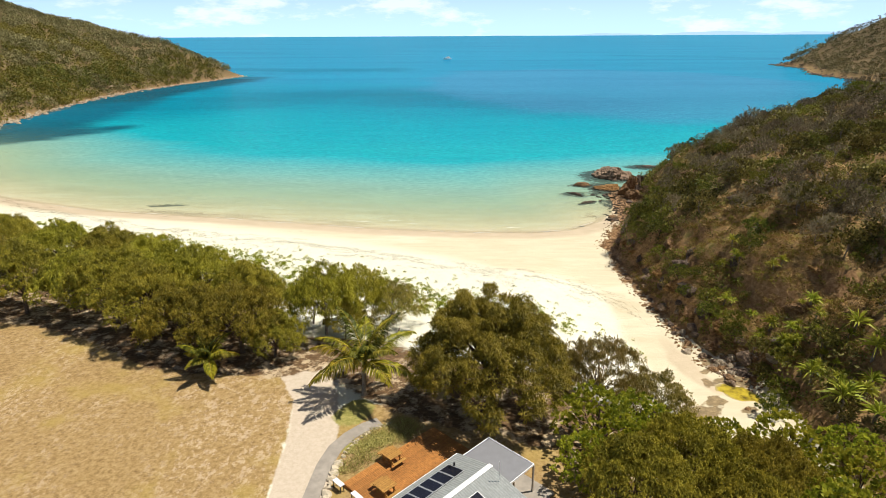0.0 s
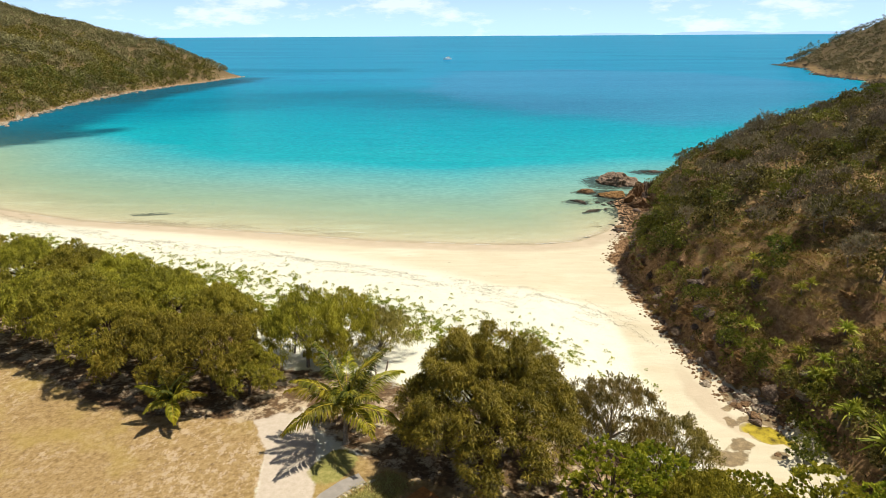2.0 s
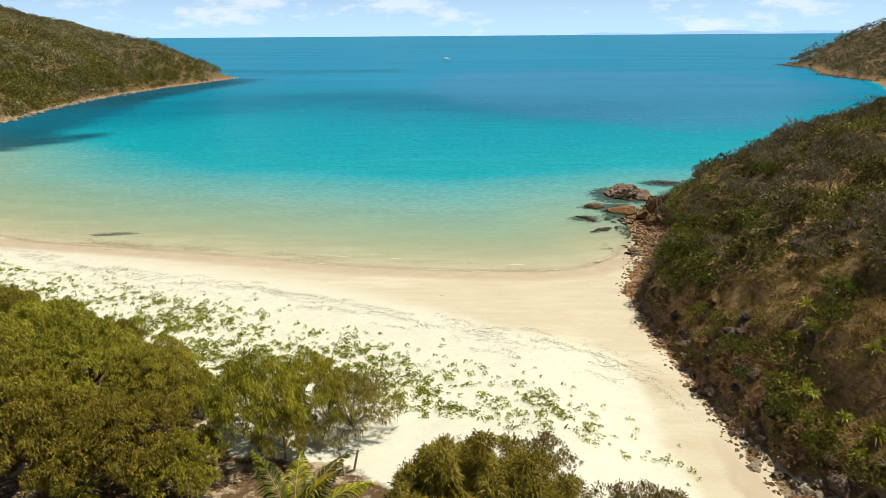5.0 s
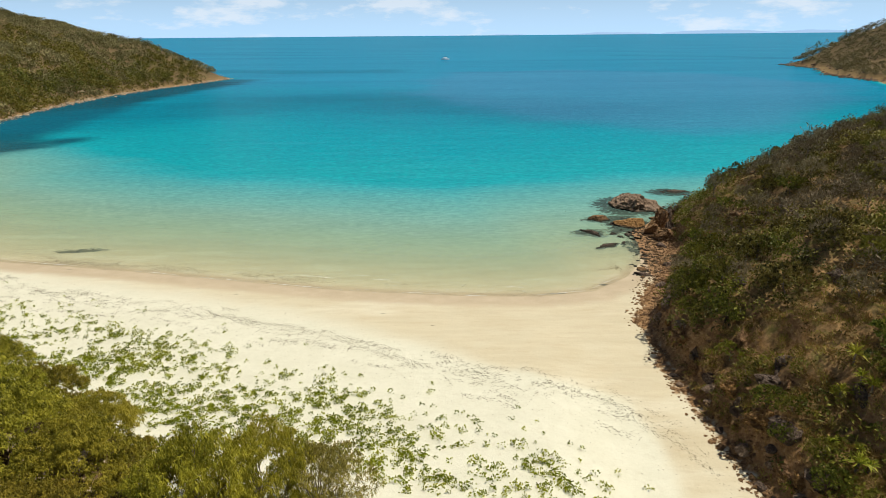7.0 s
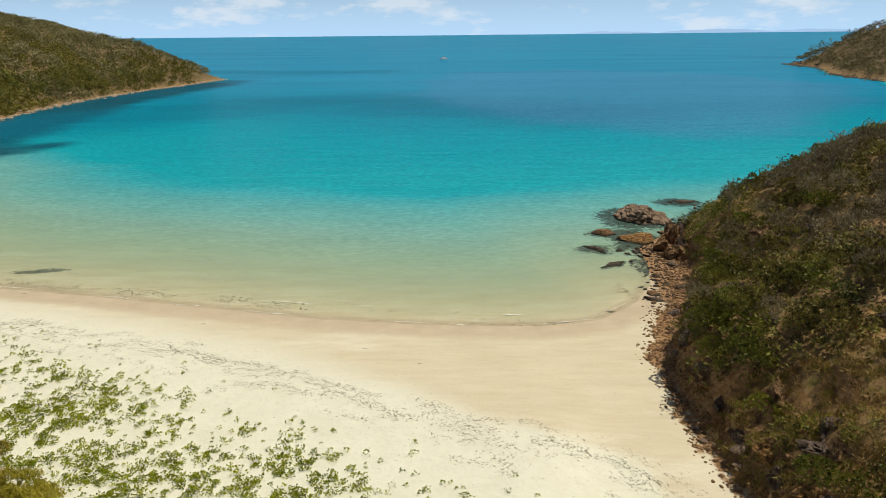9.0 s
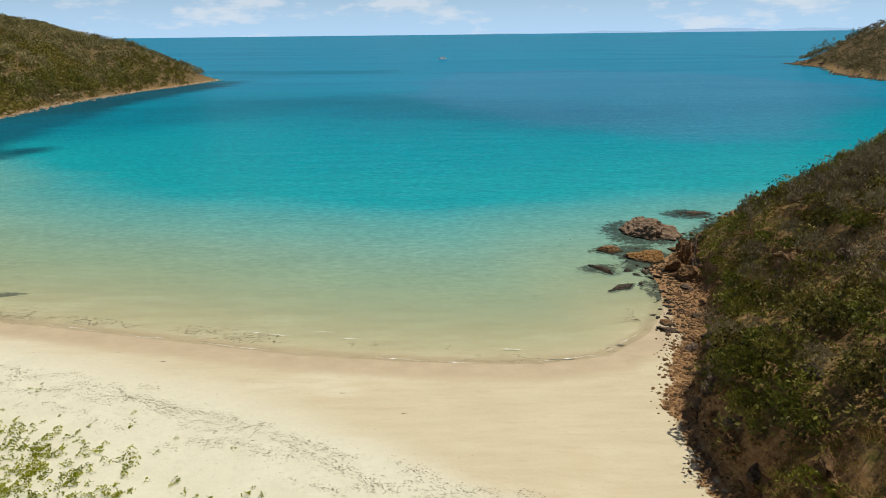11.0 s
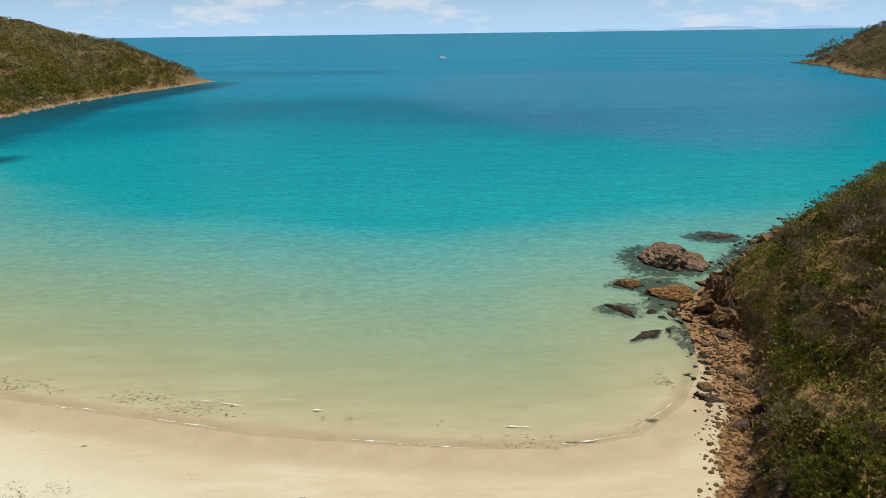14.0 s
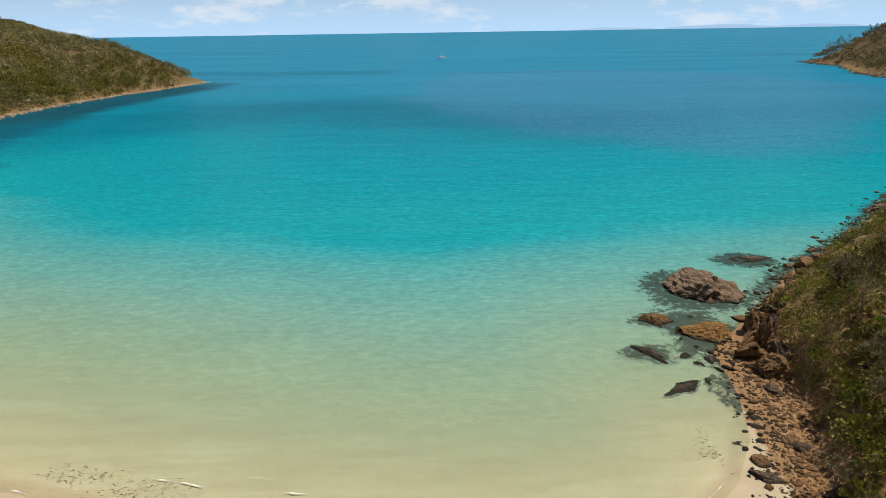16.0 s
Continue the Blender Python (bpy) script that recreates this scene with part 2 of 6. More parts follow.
def water_material():
    k = Nodes("sea_water")
    depth = k.attr("depth")
    wob = k.math("MULTIPLY", k.math("SUBTRACT", k.noise(0.012, 5, 0.55, stretch=(0.7, 2.0, 1)), 0.5), 0.34)
    d = k.math("ADD", depth, k.math("MULTIPLY", depth, wob))
    body = k.ramp(k.math("DIVIDE", d, 10.0, True), [
        (0.00, (0.46, 0.49, 0.35)), (0.09, (0.33, 0.50, 0.40)), (0.20, (0.16, 0.425, 0.405)), (0.34, (0.008, 0.315, 0.385)),
        (0.47, (0.000, 0.27, 0.375)), (0.70, (0.001, 0.205, 0.335)), (1.0, (0.012, 0.225, 0.40))])
    # dark sea grass beds, deeper blue bands, and painted sky sheen on wind-ruffled water
    edge = k.math("MULTIPLY", k.math("SUBTRACT", k.noise(0.035, 6, 0.62, stretch=(0.55, 1.5, 1), offset=4), 0.5), 0.9)
    grass = k.math("MULTIPLY", k.step(k.math("ADD", k.attr("bed"), edge), 0.08, 0.75), k.step(k.attr("bed"), 0.0, 0.12))
    body = k.mix(k.math("MULTIPLY", grass, 0.88), body, (0.004, 0.062, 0.100))
    deep = k.math("MULTIPLY", k.step(k.math("ADD", k.attr("deep"), edge), 0.05, 1.0), k.step(k.attr("deep"), 0.0, 0.15))
    body = k.mix(k.math("MULTIPLY", deep, 0.62), body, (0.000, 0.135, 0.235))
    wind_sheen = k.math("MULTIPLY", k.step(k.math("ADD", k.attr("wind_sheen"), edge), 0.18, 0.9), k.step(k.attr("wind_sheen"), 0.0, 0.15))
    body = k.mix(k.math("MULTIPLY", wind_sheen, 0.58), body, (0.048, 0.205, 0.375))
    weedy = k.step(k.math("ADD", k.attr("weed"), k.math("MULTIPLY", k.math("SUBTRACT", k.noise(1.0, 7, 0.75, offset=23), 0.5), 2.6)), 0.25, 0.7)
    weedy = k.math("MULTIPLY", weedy, k.step(k.attr("weed"), 0.04, 0.2))
    body = k.mix(k.math("MULTIPLY", weedy, 0.88), body, (0.036, 0.044, 0.036))
    cover = k.ramp(k.math("DIVIDE", d, 3.2, True), [(0.0, (0.03,) * 3), (0.18, (0.40,) * 3), (0.5, (0.76,) * 3), (1.0, (1.0,) * 3)])
    cover = k.math("MAXIMUM", cover, k.math("MULTIPLY", weedy, 0.88))
    # small wind waves with crests along x, and a longer low swell
    chop = k.math("ADD", k.noise(0.75, 5, 0.6, stretch=(0.30, 1.7, 1)), k.math("MULTIPLY", k.noise(0.12, 3, 0.5, stretch=(0.25, 1.6, 1), offset=8), 1.6))
    bump = k.n.new("ShaderNodeBump")
    bump.inputs["Strength"].default_value, bump.inputs["Distance"].default_value = 0.6, 0.5
    k.link(chop, bump.inputs["Height"])
    dif, tra, gls = (k.n.new(s) for s in ("ShaderNodeBsdfDiffuse", "ShaderNodeBsdfTransparent", "ShaderNodeBsdfGlossy"))
    # bright crests and dark troughs of ripple and swell, painted into the diffuse colour
    ripple_shading = k.ramp(k.noise(1.0, 7, 0.76, stretch=(0.6, 1.15, 1), offset=6), [(0.36, (0.64, 0.71, 0.75)), (0.52, (0.98, 0.98, 0.98)), (0.66, (1.36, 1.28, 1.23))])
    swell_shading = k.ramp(k.noise(0.16, 4, 0.6, stretch=(0.4, 1.3, 1), offset=26), [(0.34, (0.95, 0.96, 0.965)), (0.66, (1.05, 1.04, 1.035))])
    # long lighter and darker bands offshore, multiplied into the colour
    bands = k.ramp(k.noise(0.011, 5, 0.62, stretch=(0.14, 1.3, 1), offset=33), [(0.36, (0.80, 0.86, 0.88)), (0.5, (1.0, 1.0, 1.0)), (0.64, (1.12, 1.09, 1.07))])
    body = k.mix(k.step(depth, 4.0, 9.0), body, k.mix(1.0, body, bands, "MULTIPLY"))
    k.link(k.mix(1.0, k.mix(k.math("ADD", k.math("MULTIPLY", k.step(depth, 0.3, 4.5), 0.6), 0.4), body, ripple_shading, "MULTIPLY"), swell_shading, "MULTIPLY"), dif.inputs["Color"])
    k.link(bump.outputs["Normal"], dif.inputs["Normal"])
    tint = k.ramp(k.math("DIVIDE", d, 3.2, True), [(0.0, (0.92, 0.93, 0.90)), (0.3, (0.72, 0.88, 0.76)), (1.0, (0.3, 0.75, 0.74))])
    k.link(tint, tra.inputs["Color"])
    gls.inputs["Roughness"].default_value = 0.18
    k.link(bump.outputs["Normal"], gls.inputs["Normal"])
    m1, m2 = k.n.new("ShaderNodeMixShader"), k.n.new("ShaderNodeMixShader")
    k.link(cover, m1.inputs["Fac"])
    k.link(tra.outputs["BSDF"], m1.inputs[1])
    k.link(dif.outputs["BSDF"], m1.inputs[2])
    fr = k.n.new("ShaderNodeFresnel")
    fr.inputs["IOR"].default_value = 1.33
    k.link(bump.outputs["Normal"], fr.inputs["Normal"])
    k.link(k.math("MULTIPLY", fr.outputs["Fac"], 0.24), m2.inputs["Fac"])
    k.link(m1.outputs["Shader"], m2.inputs[1])
    k.link(gls.outputs["BSDF"], m2.inputs[2])
    k.link(m2.outputs["Shader"], k.out.inputs["Surface"])
    k.n.remove(k.bsdf)
    return k.mat


def rock_material(name, dark, mid, light, wet_below=0.45):
    k = Nodes(name)
    a, b = k.noise(3.2, 11, 0.78, stretch=(1, 1, 1.9)), k.noise(0.5, 5, 0.6, offset=3)
    c = k.ramp(a, [(0.34, dark), (0.5, mid), (0.68, light)])
    c = k.mix(k.step(b, 0.5, 0.72), c, tuple(x * 0.8 for x in mid))
    sep = k.n.new("ShaderNodeSeparateXYZ")
    k.link(k.geo.outputs["Position"], sep.inputs[0])
    z = k.math("ADD", sep.outputs["Z"], k.math("MULTIPLY", k.math("SUBTRACT", b, 0.5), 0.6))
    c = k.mix(k.step(z, wet_below, wet_below - 0.35), c, (0.035, 0.032, 0.022))
    k.bump(a, 1.0, 0.35)
    return k.finish(c, 0.85, 0.0, 0.3)


M_GROUND, M_WATER = ground_material(), water_material()
M_ROCK = rock_material("brown_rock", (0.05, 0.025, 0.012), (0.235, 0.132, 0.060), (0.46, 0.30, 0.155))
M_ROCK_PALE = rock_material("pale_rock", (0.075, 0.048, 0.033), (0.24, 0.165, 0.11), (0.46, 0.35, 0.25))
M_ROCK_CREAM = rock_material("cream_rock", (0.16, 0.115, 0.075), (0.42, 0.34, 0.24), (0.60, 0.52, 0.40), 0.2)
M_ROCK_DARK = rock_material("dark_rock", (0.035, 0.025, 0.02), (0.13, 0.09, 0.065), (0.30, 0.23, 0.18))
M_ROCK_RUST = rock_material("rust_rock", (0.08, 0.036, 0.012), (0.29, 0.155, 0.050), (0.50, 0.315, 0.125))
M_BARK = plain("bark", (0.11, 0.075, 0.05), 0.9, scale=9, vary=0.5, bump=0.6)
M_BARK_GREY = plain("grey_bark", (0.24, 0.20, 0.16), 0.9, scale=9, vary=0.4, bump=0.5)
M_SHEOAK = foliage("sheoak_needles", (0.104, 0.0971, 0.0108), (0.323, 0.292, 0.0305), (0.484, 0.413, 0.0493), 0.4, 0.16)
M_SHEOAK_GREY = foliage("sparse_sheoak_needles", (0.106, 0.0924, 0.0176), (0.264, 0.22, 0.0484), (0.37, 0.29, 0.0704), 0.28, 0.3)
M_GREEN = foliage("green_leaves", (0.117, 0.156, 0.013), (0.325, 0.364, 0.0286), (0.546, 0.52, 0.052), 0.5, 0.3)
M_SCRUB = foliage("olive_scrub_leaves", (0.0406, 0.0385, 0.0101), (0.131, 0.118, 0.0274), (0.274, 0.229, 0.0528), 0.22, 0.10)
M_SCRUB_GREY = foliage("grey_scrub_twigs", (0.0751, 0.06, 0.0337), (0.2, 0.161, 0.094), (0.351, 0.285, 0.175), 0.15, 0.12)
M_SCRUB_GREEN = foliage("green_scrub_leaves", (0.05, 0.0607, 0.00858), (0.143, 0.15, 0.02), (0.243, 0.229, 0.0328), 0.32, 0.15)
M_BEDGRASS = foliage("bed_grass_blades", (0.18, 0.16, 0.035), (0.38, 0.335, 0.10), (0.54, 0.47, 0.21), 0.3, 0.5)
M_SCRUB_DEEP = foliage("deep_green_scrub_leaves", (0.0562, 0.0703, 0.0112), (0.15, 0.164, 0.0263), (0.263, 0.254, 0.0431), 0.32, 0.2)
M_STRAW = foliage("dead_grass", (0.17, 0.105, 0.034), (0.36, 0.235, 0.08), (0.50, 0.36, 0.135), 0.25, 0.15)
M_PALM = foliage("palm_fronds", (0.040, 0.052, 0.006), (0.20, 0.20, 0.014), (0.6, 0.49, 0.038), 0.3, 0.8)
M_PANDAN = foliage("strap_leaves", (0.11, 0.143, 0.0132), (0.308, 0.341, 0.033), (0.528, 0.495, 0.066), 0.35, 0.6)
M_TUSSOCK = foliage("tussock_grass_blades", (0.10, 0.105, 0.012), (0.235, 0.215, 0.030), (0.36, 0.31, 0.055), 0.3, 0.3)
M_FAR = foliage("far_scrub", (0.0924, 0.081, 0.0299), (0.198, 0.172, 0.0704), (0.282, 0.242, 0.11), 0.2, 0.02)
M_FAR_GREEN = foliage("far_green_scrub", (0.0765, 0.0792, 0.0144), (0.176, 0.167, 0.027), (0.27, 0.234, 0.0405), 0.25, 0.02)
M_CREEPER = foliage("creeper_leaves", (0.105, 0.128, 0.006), (0.26, 0.305, 0.0119), (0.398, 0.408, 0.0249), 0.35, 0.3)
M_WRACK = plain("dry_seaweed", (0.23, 0.195, 0.14), 0.9, scale=4, vary=0.4, bump=0)

# ---------------------------------------------------------------- numbers for the land
COAST = [(-173, 537), (-181, 483), (-191, 444), (-198, 389), (-197, 342), (-191, 300), (-184, 266), (-178, 236), (-170, 205),
         (-150, 165), (-122, 135), (-95, 120), (-70, 110), (-45, 105), (-28, 101), (-11, 97), (4, 95), (16, 94.5), (24, 96),
         (30, 101), (34, 107), (36, 114), (37, 122), (45, 130), (58, 144), (74, 156), (97, 179), (150, 225), (230, 300),
         (311, 448), (319, 520), (364, 606), (371, 688), (430, 705), (640, 640), (1100, 500), (1100, -500), (-1100, -500),
         (-1100, 700), (-420, 690), (-290, 640), (-215, 580)]
HILL_RIGHT = [(42, -40), (38, 5), (33, 22), (31.5, 34), (32.3, 40), (32, 45), (29, 50), (27.9, 57), (27.2, 66), (26.8, 76), (28.2, 86), (33, 95), (38.3, 104),
              (41, 112), (41.5, 120), (46.5, 130), (59, 144), (75, 156), (98, 179), (151, 225), (240, 290), (420, 300), (420, -40)]
HILL_LEFT = [(-176, 535), (-184, 483), (-194, 444), (-201, 389), (-200, 342), (-194, 300), (-187, 266), (-181, 236), (-176, 205),
             (-190, 160), (-260, 120), (-1100, 60), (-1100, 690), (-420, 685), (-290, 635), (-217, 577)]
HILL_FAR = [(314, 448), (322, 520), (367, 606), (376, 686), (430, 702), (640, 636), (1095, 480), (1095, 330), (500, 330), (380, 380)]


def inside_distance(px, py, poly):
    """Distance to the outline of poly, positive inside, for arrays of points."""
    best = np.full(px.shape, 1e12)
    inside = np.zeros(px.shape, bool)
    for (ax, ay), (bx, by) in zip(poly, poly[1:] + poly[:1]):
        dx, dy = bx - ax, by - ay
        t = np.clip(((px - ax) * dx + (py - ay) * dy) / (dx * dx + dy * dy), 0, 1)
        best = np.minimum(best, (px - ax - t * dx) ** 2 + (py - ay - t * dy) ** 2)
        cross = (ay > py) != (by > py)
        if dy:
            inside ^= cross & (px < ax + (py - ay) * dx / dy)
    return np.where(inside, 1, -1) * np.sqrt(best)


def value_noise(x, y, scale, seed=0):
    """Smooth noise in 0 to 1 for arrays of points."""
    x, y = np.asarray(x, float) / scale + seed * 17.3, np.asarray(y, float) / scale + seed * 9.1
    ix, iy = np.floor(x), np.floor(y)
    fx, fy = x - ix, y - iy
    fx, fy = fx * fx * (3 - 2 * fx), fy * fy * (3 - 2 * fy)

    def h(a, b):
        v = np.sin(a * 127.1 + b * 311.7 + seed * 74.7) * 43758.5453
        return v - np.floor(v)
    return (h(ix, iy) * (1 - fx) + h(ix + 1, iy) * fx) * (1 - fy) + (h(ix, iy + 1) * (1 - fx) + h(ix + 1, iy + 1) * fx) * fy


def fractal(x, y, scale, seed=0, octaves=4):
    total, amp, norm = 0, 1.0, 0
    for i in range(octaves):
        total = total + amp * value_noise(x, y, scale / 2 ** i, seed + i)
        norm += amp
        amp *= 0.55
    return total / norm


def smooth(a, b, v):
    t = np.clip((v - a) / (b - a), 0, 1)
    return t * t * (3 - 2 * t)


def land(x, y):
    """Height of ground and sea bed, with the distances that it comes from."""
    x, y = np.asarray(x, float), np.asarray(y, float)
    d = inside_distance(x, y, COAST)
    hr, hl, hf = (inside_distance(x, y, p) for p in (HILL_RIGHT, HILL_LEFT, HILL_FAR))
    hr = hr + 2.4 * (fractal(x, y, 5.5, 22, 3) - 0.5) * smooth(40, 48, y)
    wob = (fractal(x, y, 9, 3) - 0.5)
    shore = np.where(d > 0, 0.058 * d, 0.036 * d - 0.0012 * np.minimum(-d, 60) ** 2 * 0.25)
    shore = np.where(d > 0, np.interp(d, [0, 10, 20, 27, 35, 45, 52, 65, 90], [0, 0.7, 1.3, 1.75, 2.55, 3.6, 4.2, 4.6, 4.8]), shore)
    z = np.maximum(shore, -11)
    low = smooth(10.5, 19.5, x) * smooth(90, 68, y) * smooth(-5, 12, y)
    z = z * (1 - low) + np.minimum(z, 0.9) * low
    # the low channel of sand between berm and hill foot
    gully = smooth(9.5, 2.0, np.abs(x - 24.0 - 0.06 * (60 - y))) * smooth(92, 74, y) * smooth(24, 36, y)
    z = z - gully * np.maximum(z - 0.45, 0) * 0.8
    z = z + 0.10 * wob * smooth(4, 20, d)
    hollow = smooth(2.6, 0.9, np.hypot((x - 29.3) / 1.25, (y - 44.0 + 0.55 * (x - 29.3)) / 0.85) + 2.2 * (fractal(x, y, 2.2, 33, 3) - 0.5))
    z = z * (1 - hollow) + 0.2 * hollow
    lump = fractal(x, y, 14, 5, 5) - 0.5
    rough = fractal(x, y, 3.5, 8, 3) - 0.5
    crag = 1.6 * smooth(0.40, 0.60, fractal(x, y, 9, 12, 3)) - 0.8
    e = np.maximum(hr, 0)
    z = z + np.where(hr > 0, (1.0 + 0.8 * smooth(46, 54, y) * smooth(86, 72, y)) * smooth(0, 2.8, hr) + 26.6 * (1 - np.exp(-e / 35)) + lump * np.minimum(e * 0.4, 6.5) + rough * np.minimum(e * 0.6, 2.8) + crag * np.minimum(e * 0.35, 1.0), 0)
    e = np.maximum(hl, 0)
    z = z + np.where(hl > 0, 1.5 * smooth(0, 3, hl) + 88 * (1 - np.exp(-e / 168)) + (fractal(x, y, 60, 15, 4) - 0.5) * np.minimum(e * 0.3, 14), 0)
    e = np.maximum(hf, 0)
    z = z + np.where(hf > 0, 3 * smooth(0, 4, hf) + 108 * (1 - np.exp(-e / 72)) * np.clip(0.30 + (x - 380) / 110 * 0.62, 0.05, 1) + (fractal(x, y, 50, 25, 4) - 0.5) * np.minimum(e * 0.3, 12), 0)
    return z, d, hr, hl, hf


def inland(x, y):
    """Moves a plan point that was drawn for level ground onto the raised ground behind the beach; also gives the scale."""
    k = float(np.interp(y, [44, 52, 60, 68], [0.926, 0.945, 0.972, 1.0]))
    k += (1 - k) * float(smooth(11.0, 19.0, x))
    return 0.25 + (x - 0.25) * k, -5.36 + (y + 5.36) * k, k


def raised(points):
    return [inland(px, py)[:2] for px, py in points]


def height(x, y):
    return float(land(np.array([x]), np.array([y]))[0][0])


def spaced(lo, hi, fine_lo, fine_hi, step, growth=1.09):
    """Coordinates with an even fine stretch that widens outwards."""
    mid = list(np.arange(fine_lo, fine_hi + step / 2, step))
    out, s = [], step
    v = fine_lo
    while v > lo:
        s *= growth
        v -= s
        out.append(v)
    left = out[::-1]
    out, s, v = [], step, mid[-1]
    while v < hi:
        s *= growth
        v += s
        out.append(v)
    return np.array(left + mid + out)


def mesh_object(name, verts, faces, mat, parent=None, smooth_shade=False):
    """One mesh object from arrays; faces is an (n, 3) or (n, 4) array."""
    me = bpy.data.meshes.new(name)
    faces = np.asarray(faces, np.int32)
    verts = np.asarray(verts, np.float32)
    me.vertices.add(len(verts))
    me.vertices.foreach_set("co", verts.ravel())
    k = faces.shape[1]
    me.loops.add(faces.size)
    me.loops.foreach_set("vertex_index", faces.ravel())
    me.polygons.add(len(faces))
    me.polygons.foreach_set("loop_start", np.arange(0, faces.size, k, dtype=np.int32))
    me.update(calc_edges=True)
    me.polygons.foreach_set("use_smooth", np.full(len(faces), smooth_shade))
    me.materials.append(mat)
    me.validate()
    ob = new(name, me)
    if parent:
        ob.parent = parent
    return ob


def float_attr(ob, name, values):
    a = ob.data.attributes.new(name, "FLOAT", "POINT")
    a.data.foreach_set("value", np.asarray(values, np.float32))


def part(name, bm, mat, parent=None, label=""):
    """Links a bmesh as one mesh object, under a thing or a part."""
    me = bpy.data.meshes.new(name)
    bm.to_mesh(me)
    bm.free()
    me.materials.append(mat)
    ob = new(name, me)
    if parent:
        ob.parent = parent
    if label:
        ob["label"] = label
    return ob


def thing(name, label, category, m=None, group="", kind=""):
    """An Empty at a thing's base that carries its parts."""
    ob = new(name)
    if m is not None:
        ob.matrix_world = m
    return tagged(ob, label, category, group, kind)


def grid_faces(nx, ny):
    i = np.arange(nx * ny).reshape(ny, nx)
    return np.stack([i[:-1, :-1], i[:-1, 1:], i[1:, 1:], i[1:, :-1]], -1).reshape(-1, 4)


# ---------------------------------------------------------------- ground and sea
gx = np.unique(np.concatenate([spaced(-1000, 1000, -62, 72, 0.75, 1.07), np.arange(-221, -160, 2.6), np.arange(300, 400, 4.1)]))
gy = spaced(-280, 760, 22, 150, 0.75, 1.06)
X, Y = np.meshgrid(gx, gy)
X, Y = X.ravel(), Y.ravel()
Z, D, HR, HL, HF = land(X, Y)
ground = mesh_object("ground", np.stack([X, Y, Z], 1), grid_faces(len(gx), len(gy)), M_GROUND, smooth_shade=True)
tagged(ground, "pale sand beach, dry straw lawn and brown rocky hillsides", "ground", kind="structure")


def near_line(x, y, pts, width):
    best = np.full(x.shape, 1e9)
    for (ax, ay), (bx, by) in zip(pts, pts[1:]):
        dx, dy = bx - ax, by - ay
        t = np.clip(((x - ax) * dx + (y - ay) * dy) / (dx * dx + dy * dy), 0, 1)
        best = np.minimum(best, np.hypot(x - ax - t * dx, y - ay - t * dy))
    return 1 - smooth(width * 0.6, width * 1.4, best)


def soft_line(x, y, pts, width, wobble):
    """1 on a line through points, falling off smoothly over width."""
    best = np.full(x.shape, 1e9)
    for (ax, ay), (bx, by) in zip(pts, pts[1:]):
        dx, dy = bx - ax, by - ay
        t = np.clip(((x - ax) * dx + (y - ay) * dy) / (dx * dx + dy * dy), 0, 1)
        best = np.minimum(best, np.hypot(x - ax - t * dx, y - ay - t * dy))
    return smooth(width, 0.1 * width, best + wobble)


DRY = [(-200, 170), (-130, 124), (-88, 108), (-62, 102), (-50, 98), (-34, 93), (-17, 87), (-9, 83), (4, 76.5), (15, 71), (20, 68), (21, 62), (20.8, 53), (20.8, 44), (21, 20), (-200, 20)]
dry = inside_distance(X, Y, DRY) + 3.0 * (fractal(X, Y, 11, 41, 4) - 0.5)
float_attr(ground, "damp", 0.82 - 0.82 * smooth(np.interp(X, [-10, 14], [-7.0, -1.6]), np.interp(X, [-10, 14], [2.5, 0.8]), dry))
CHANNEL = [(29.0, 43.8), (27.0, 44.6), (25.9, 46.9), (25.6, 50.6), (25.4, 56.0), (25.0, 63.0)]
float_attr(ground, "wet", np.maximum(smooth(7.0, 1.0, D) * smooth(-3.5, 0.0, D) * 0.8, soft_line(X, Y, CHANNEL, 2.6, 1.6 * (fractal(X, Y, 3, 35, 3) - 0.5)) * smooth(66, 46, Y) * 0.8))
LAWN = [(-120, -100), (-120, 58.5), (-60, 57.5), (-47, 56.5), (-38, 54), (-30, 49.5), (-24, 47.5), (-17, 46), (-13.5, 43.5), (-12.6, 36), (-12.4, 30),
        (-12.5, 20), (-12, -100)]
YARD = [(-9.6, -100), (-9.6, 30), (-9.2, 36), (-6.6, 40), (0, 39), (6, 36.5), (12, 36), (14, -100)]
float_attr(ground, "lawn", np.maximum(smooth(-1.2, 1.2, inside_distance(X, Y, raised(LAWN))), smooth(-0.8, 0.8, inside_distance(X, Y, raised(YARD)))))
float_attr(ground, "path", near_line(X, Y, raised([(-9.9, -100), (-10.2, 28), (-10.6, 36), (-11.5, 41.5), (-13.5, 45), (-15, 48.5)]), 1.9))
# ground under the trees, where the litter colour includes painted shade
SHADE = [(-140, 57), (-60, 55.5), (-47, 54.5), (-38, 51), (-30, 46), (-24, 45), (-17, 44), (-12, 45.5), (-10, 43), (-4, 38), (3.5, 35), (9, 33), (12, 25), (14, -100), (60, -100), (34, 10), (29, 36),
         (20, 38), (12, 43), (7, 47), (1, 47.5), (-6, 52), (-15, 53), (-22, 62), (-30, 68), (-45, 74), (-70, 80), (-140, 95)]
float_attr(ground, "shaded_litter", smooth(-1.0, 1.0, inside_distance(X, Y, raised(SHADE))) * 0.75)
float_attr(ground, "green", np.maximum(near_line(X, Y, raised([(-8.0, 37.9), (-7.2, 39.2)]), 1.5) * 0.8, near_line(X, Y, raised([(-6.9, 33.6), (-4.6, 35.2)]), 1.2) * 0.62))
